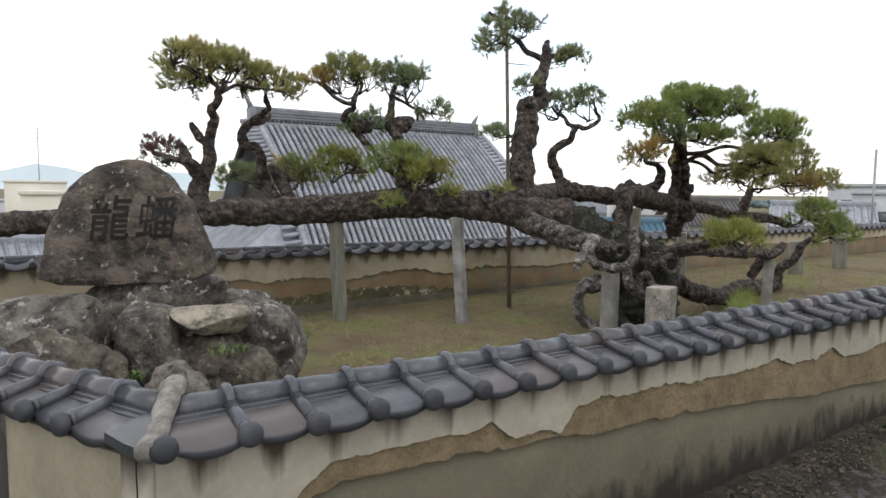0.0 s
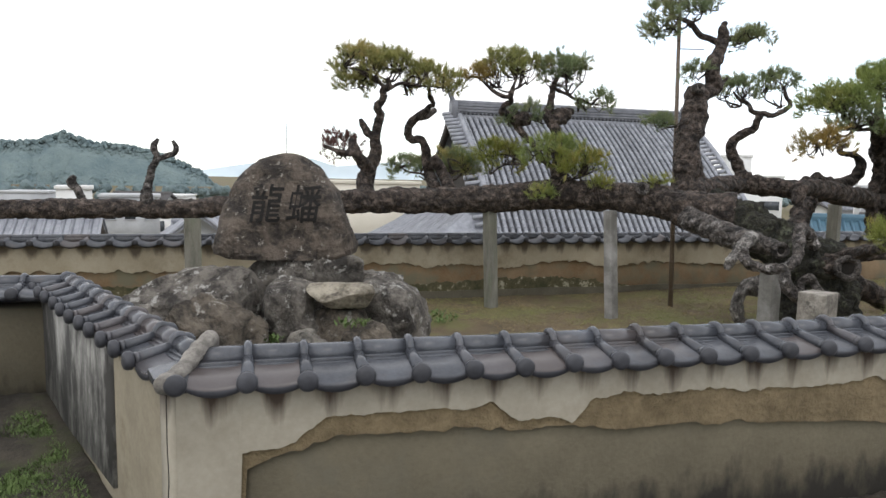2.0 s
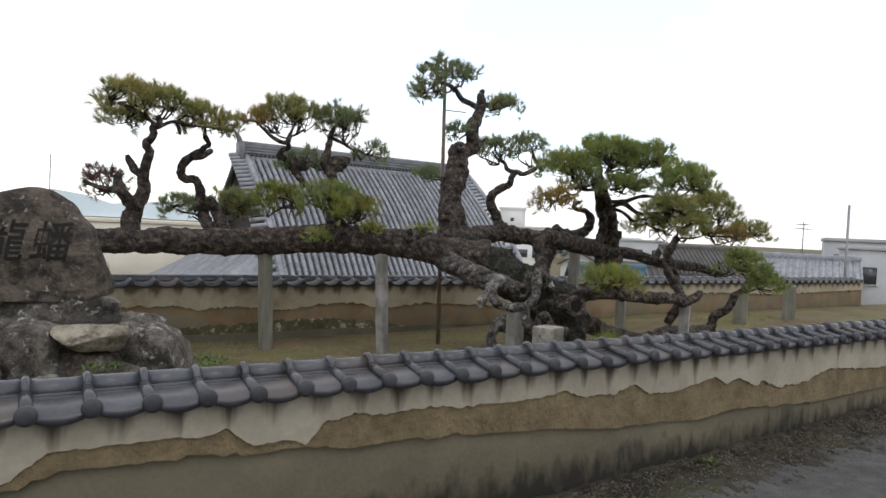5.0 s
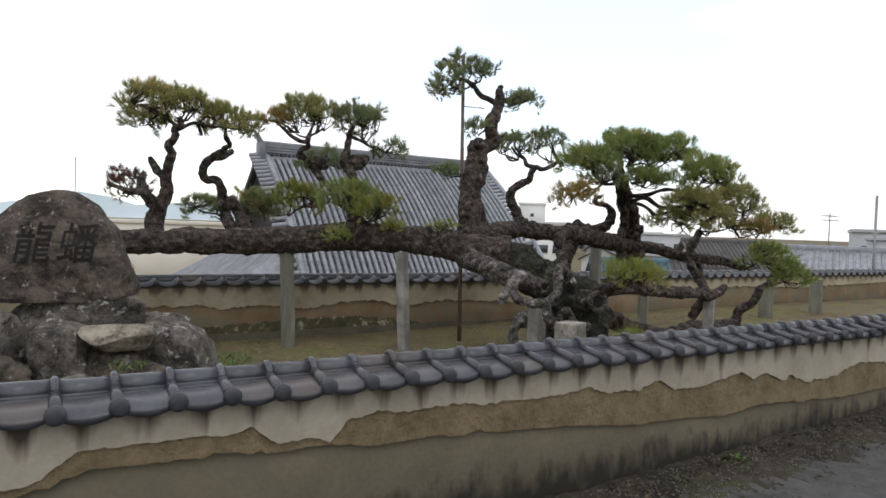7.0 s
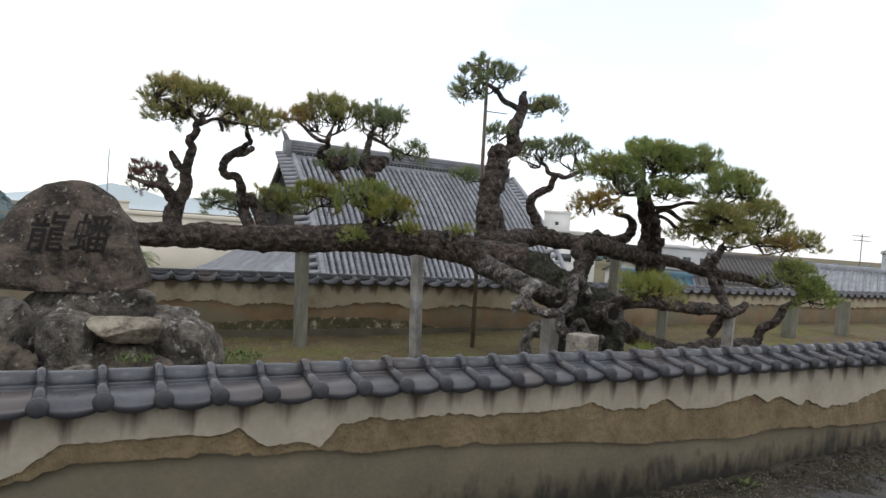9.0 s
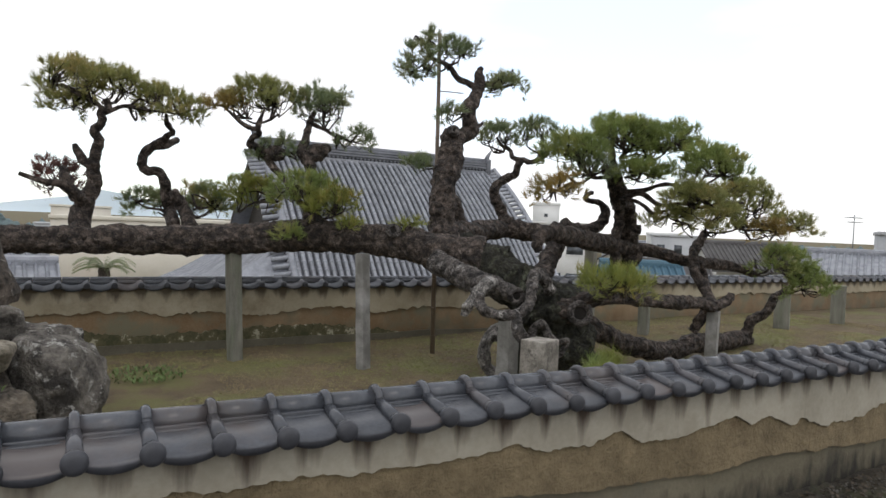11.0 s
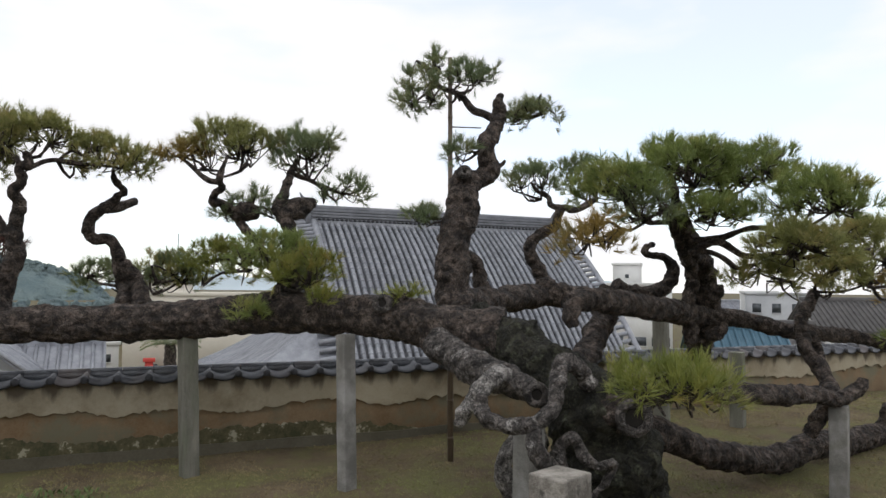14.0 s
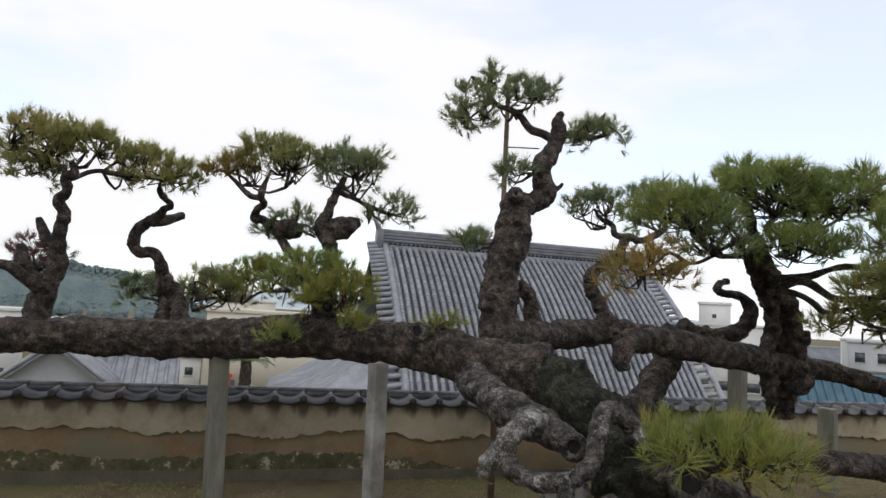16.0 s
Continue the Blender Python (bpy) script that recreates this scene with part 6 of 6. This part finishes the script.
def tree_belt():
    """Tree crowns added along the far edge of the town, haze in their colour."""
    rng = random.Random(31)
    bm = bmesh.new()
    bmesh.ops.create_icosphere(bm, subdivisions=2, radius=1)
    bm.verts.ensure_lookup_table()
    base_v, base_f = [v.co.copy() for v in bm.verts], [[v.index for v in f.verts] for f in bm.faces]
    bm.free()
    vv, ff = [], []
    for k in range(900):
        x = -150 + 400 * k / 900 + rng.uniform(-1, 1)
        s = rng.uniform(0.7, 1.5)
        o, off = Vector((x, rng.uniform(126, 150), -3.4 + s * 0.7 + rng.uniform(0, 1.6))), len(vv)
        for b in base_v:
            vv.append(tuple(o + b * s * (0.8 + 0.5 * noise.noise(b * 2.2 + o))))
        ff += [[i + off for i in f2] for f2 in base_f]
    tagged(part("tree_belt", raw("tree_belt", vv, ff, HILL_HAZE, True), HILL_HAZE), "trees along the far edge of the town, haze painted into their colour", "trees", kind="stuff")


tree_belt()


def hills():
    """A wooded ridge beyond the town, built from many tree crowns over a sloping body."""
    line = [(-330, 6), (-230, 20), (-170, 17), (-124, 17), (-112, 18), (-100, 23), (-88, 18), (-67, 16), (-48, 11), (-33, 4), (-25, -4), (-10, -12)]
    verts, faces = [], []
    ys = [375, 388, 400, 425]
    fac = [0.0, 0.7, 1.0, 0.1]
    xs = np.arange(-330, -9, 2.5)
    for x in xs:
        h = np.interp(x, [p[0] for p in line], [p[1] for p in line])
        for y, f in zip(ys, fac):
            z = -14 + (h + 14) * f
            verts.append((x, y, z + (1.2 * noise.noise(Vector((x * 0.12, y, 0))) if f > 0.5 else 0)))
    for i in range(len(xs) - 1):
        for j in range(3):
            a = i * 4 + j
            faces.append((a, a + 4, a + 5, a + 1))
    hill = part("wooded_hill", raw("wooded_hill", verts, faces, HILL_HAZE, True), HILL_HAZE)
    tagged(hill, "wooded hill beyond the town, painted blue-green with haze", "hill", kind="structure")
    rng = random.Random(8)
    bm = bmesh.new()
    bmesh.ops.create_icosphere(bm, subdivisions=2, radius=1)
    bm.verts.ensure_lookup_table()
    base_v = [v.co.copy() for v in bm.verts]
    base_f = [[v.index for v in f.verts] for f in bm.faces]
    bm.free()
    vv, ff = [], []
    for _ in range(2600):
        x = rng.uniform(-170, -14)
        h = np.interp(x, [p[0] for p in line], [p[1] for p in line])
        f = rng.uniform(0.05, 1.02)
        y = 374 + 26 * f
        z = -14 + (h + 14) * min(1, f * 1.08)
        s = rng.uniform(0.8, 1.9)
        off, o = len(vv), Vector((x, y, z))
        for b in base_v:
            vv.append(tuple(o + b * s * (0.8 + 0.5 * noise.noise(b * 2.2 + o))))
        ff += [[i + off for i in f2] for f2 in base_f]
    tagged(part("hill_woods", raw("hill_woods", vv, ff, HILL_HAZE, True), HILL_HAZE), "tree crowns covering the hill, haze painted into their green", "trees", kind="stuff")
    verts = []
    prof = [(-900, 0), (-500, 40), (-250, 20), (0, 62), (120, 95), (230, 80), (330, 50), (600, 75), (900, 60), (1500, 90), (2200, 60), (2600, 40)]
    for x, h in prof:
        verts += [(x, 2990, -60), (x, 2990 + 40, h)]
    faces = [(2 * i, 2 * i + 2, 2 * i + 3, 2 * i + 1) for i in range(len(prof) - 1)]
    tagged(part("far_mountains", raw("far_mountains", verts, faces, FARHILL_HAZE), FARHILL_HAZE), "mountains on the horizon, painted pale blue for haze", "mountain", kind="structure")


hills()

# ---- grass, grit and weeds ----


def blades(name, count, region, size, material, label, category, seed, keep=lambda x, y: True, per=3, lean=0.5, width=0.004):
    rng = random.Random(seed)
    verts, faces = [], []
    while count > 0:
        x, y = rng.uniform(region[0], region[1]), rng.uniform(region[2], region[3])
        count -= 1
        if not keep(x, y):
            continue
        z = ground_z(x, y) + 0.02 * noise.noise(Vector((x * 1.3, y * 1.3, 0))) + (0.03 if x < 0.4 else 0)
        for _ in range(per):
            a, h = rng.uniform(0, 6.283), size * rng.uniform(0.5, 1.2)
            dx, dy = math.cos(a), math.sin(a)
            px, py = x + rng.uniform(-0.02, 0.02), y + rng.uniform(-0.02, 0.02)
            n = len(verts)
            verts += [(px - dy * width, py + dx * width, z - 0.01), (px + dy * width, py - dx * width, z - 0.01), (px + dx * h * lean, py + dy * h * lean, z + h)]
            faces.append((n, n + 1, n + 2))
    return tagged(part(name, raw(name, verts, faces, material), material), label, category, kind="stuff")


blades("lawn_grass", 52000, (1.0, 17, 2.8, 9.6), 0.018, GRASS, "thin short dry grass over the garden lawn", "grass", 3,
       lambda x, y: noise.noise(Vector((x * 0.6, y * 0.6, 5))) > -0.3, 4, 2.2, 0.0045)
blades("lane_grass", 30000, (-3.0, 0.3, 2.0, 4.6), 0.024, WEED, "patchy green grass beside the lane", "grass", 4,
       lambda x, y: x < 0.25 - (y - 2.2) * 0.469 and noise.noise(Vector((x * 1.5, y * 1.5, 1))) > -0.12, 4, 1.2, 0.007)


def weed(label, at, r, count, size, seed):
    rng = random.Random(seed)
    verts, faces = [], []
    for _ in range(count):
        a, d = rng.uniform(0, 6.283), r * math.sqrt(rng.random())
        x, y = d * math.cos(a), d * math.sin(a)
        b, h = rng.uniform(0, 6.283), size * rng.uniform(0.5, 1.2)
        dx, dy, n = math.cos(b), math.sin(b), len(verts)
        m = 0.4 * h
        verts += [(x, y, 0), (x + dx * m - dy * h * 0.14, y + dy * m + dx * h * 0.14, h * 0.6), (x + dx * h * 0.8, y + dy * h * 0.8, h * 0.8), (x + dx * m + dy * h * 0.14, y + dy * m - dx * h * 0.14, h * 0.6)]
        faces.append((n, n + 1, n + 2, n + 3))
    ob = part("weed", raw("weed", verts, faces, WEED), WEED)
    ob.location = at
    return tagged(ob, label, "plant", kind="stuff")


weed("low green weeds spreading on the lawn", (2.88, 8.11, -0.12), 0.45, 320, 0.075, 1)
weed("small green weed at the wall foot", (5.35, 2.08, 0.06), 0.07, 40, 0.08, 2)
weed("small green weed on the lawn by the rocks", (2.5, 5.9, -0.12), 0.10, 50, 0.09, 3)
weed("green creeper in the gap between the rocks", (0.78, 5.48, 0.28), 0.09, 60, 0.09, 5)
weed("green creeper under the ledge rock", (1.50, 5.36, 0.44), 0.16, 70, 0.07, 6)


def grit():
    rng = random.Random(12)
    verts, faces = [], []
    for _ in range(5200):
        x = rng.uniform(1.5, 14)
        y = 2.18 - abs(rng.gauss(0, 0.34))
        s = rng.uniform(0.003, 0.010)
        z, n = ground_z(x, y) + 0.055, len(verts)
        verts += [(x + s, y, z), (x - s * 0.6, y + s, z), (x - s * 0.6, y - s, z), (x, y, z + s), (x, y, z - s)]
        faces += [(n, n + 1, n + 3), (n + 1, n + 2, n + 3), (n + 2, n, n + 3), (n + 1, n, n + 4), (n + 2, n + 1, n + 4), (n, n + 2, n + 4)]
    tagged(part("grit", raw("grit", verts, faces, PEBBLE), PEBBLE), "loose pale grit along the wall foot", "gravel", kind="stuff")


def litter():
    """Fallen leaves and crumbs of plaster lying on the soil."""
    rng = random.Random(77)
    verts, faces = [], []
    for _ in range(2600):
        x, y = rng.uniform(1.2, 14), 2.17 - abs(rng.gauss(0, 0.28))
        a, w, n = rng.uniform(0, 6.283), rng.uniform(0.008, 0.028), len(verts)
        c, d, z = math.cos(a) * w, math.sin(a) * w, ground_z(x, y) + 0.06 + rng.uniform(0, 0.02)
        verts += [(x - c, y - d, z), (x - d * 0.5, y + c * 0.5, z + rng.uniform(0, 0.015)), (x + c, y + d, z + rng.uniform(-0.005, 0.01)), (x + d * 0.5, y - c * 0.5, z)]
        faces.append((n, n + 1, n + 2, n + 3))
    tagged(part("leaf_litter", raw("leaf_litter", verts, faces, LEAF), LEAF), "dry brown leaf litter along the wall foot", "leaves", kind="stuff")


LEAF = mat("dry_brown_leaf", (0.03, 0.022, 0.014), (0.10, 0.078, 0.052), 9, 0.9, 0.0, 40)
litter()
grit()
for k, (x, y, z, s) in enumerate(((5.46, 3.55, 0.62, 0.13), (5.58, 3.45, 0.74, 0.14), (5.70, 3.55, 0.80, 0.13), (5.55, 3.6, 0.50, 0.13), (5.78, 3.5, 0.66, 0.13), (5.64, 3.42, 0.58, 0.12), (5.85, 3.6, 0.84, 0.12), (5.40, 3.5, 0.42, 0.12))):
    rng = np.random.default_rng(60 + k)
    n = 800
    d = rng.normal(size=(n, 3)) * np.array([0.5, 0.5, 0.35]) + np.array([0, 0, 0.7])
    d /= np.linalg.norm(d, axis=1)[:, None]
    o = np.array([x - 5.6, y - 3.5, z * 0.88 + 0.10]) + rng.normal(size=(n, 3)) * np.array([0.045, 0.045, 0.04])
    sd = np.cross(d, rng.normal(size=(n, 3)))
    sd /= np.linalg.norm(sd, axis=1)[:, None]
    v = np.empty((n, 3, 3))
    v[:, 0], v[:, 1], v[:, 2] = o - sd * 0.002, o + sd * 0.002, o + d * s
    shoot = part("shoot", raw("shoot", v.reshape(-1, 3).tolist(), np.arange(n * 3).reshape(-1, 3).tolist(), N_GREEN if k % 3 else N_BRIGHT), None, shrub)
    part("twig", tube(bmesh.new(), [(0, 0, 0.3, 0.012), ((x - 5.6) * 0.6, (y - 3.5) * 0.6, z * 0.5 + 0.2, 0.009), (x - 5.6, y - 3.5, z + 0.1, 0.005)], 6, 0.05), BARK, shrub)
part("stem", tube(bmesh.new(), [(0, 0, -0.05, 0.03), (0.03, 0.02, 0.2, 0.025), (0.02, 0, 0.5, 0.018), (0.04, 0.02, 0.8, 0.01)], 8, 0.05), BARK, shrub)
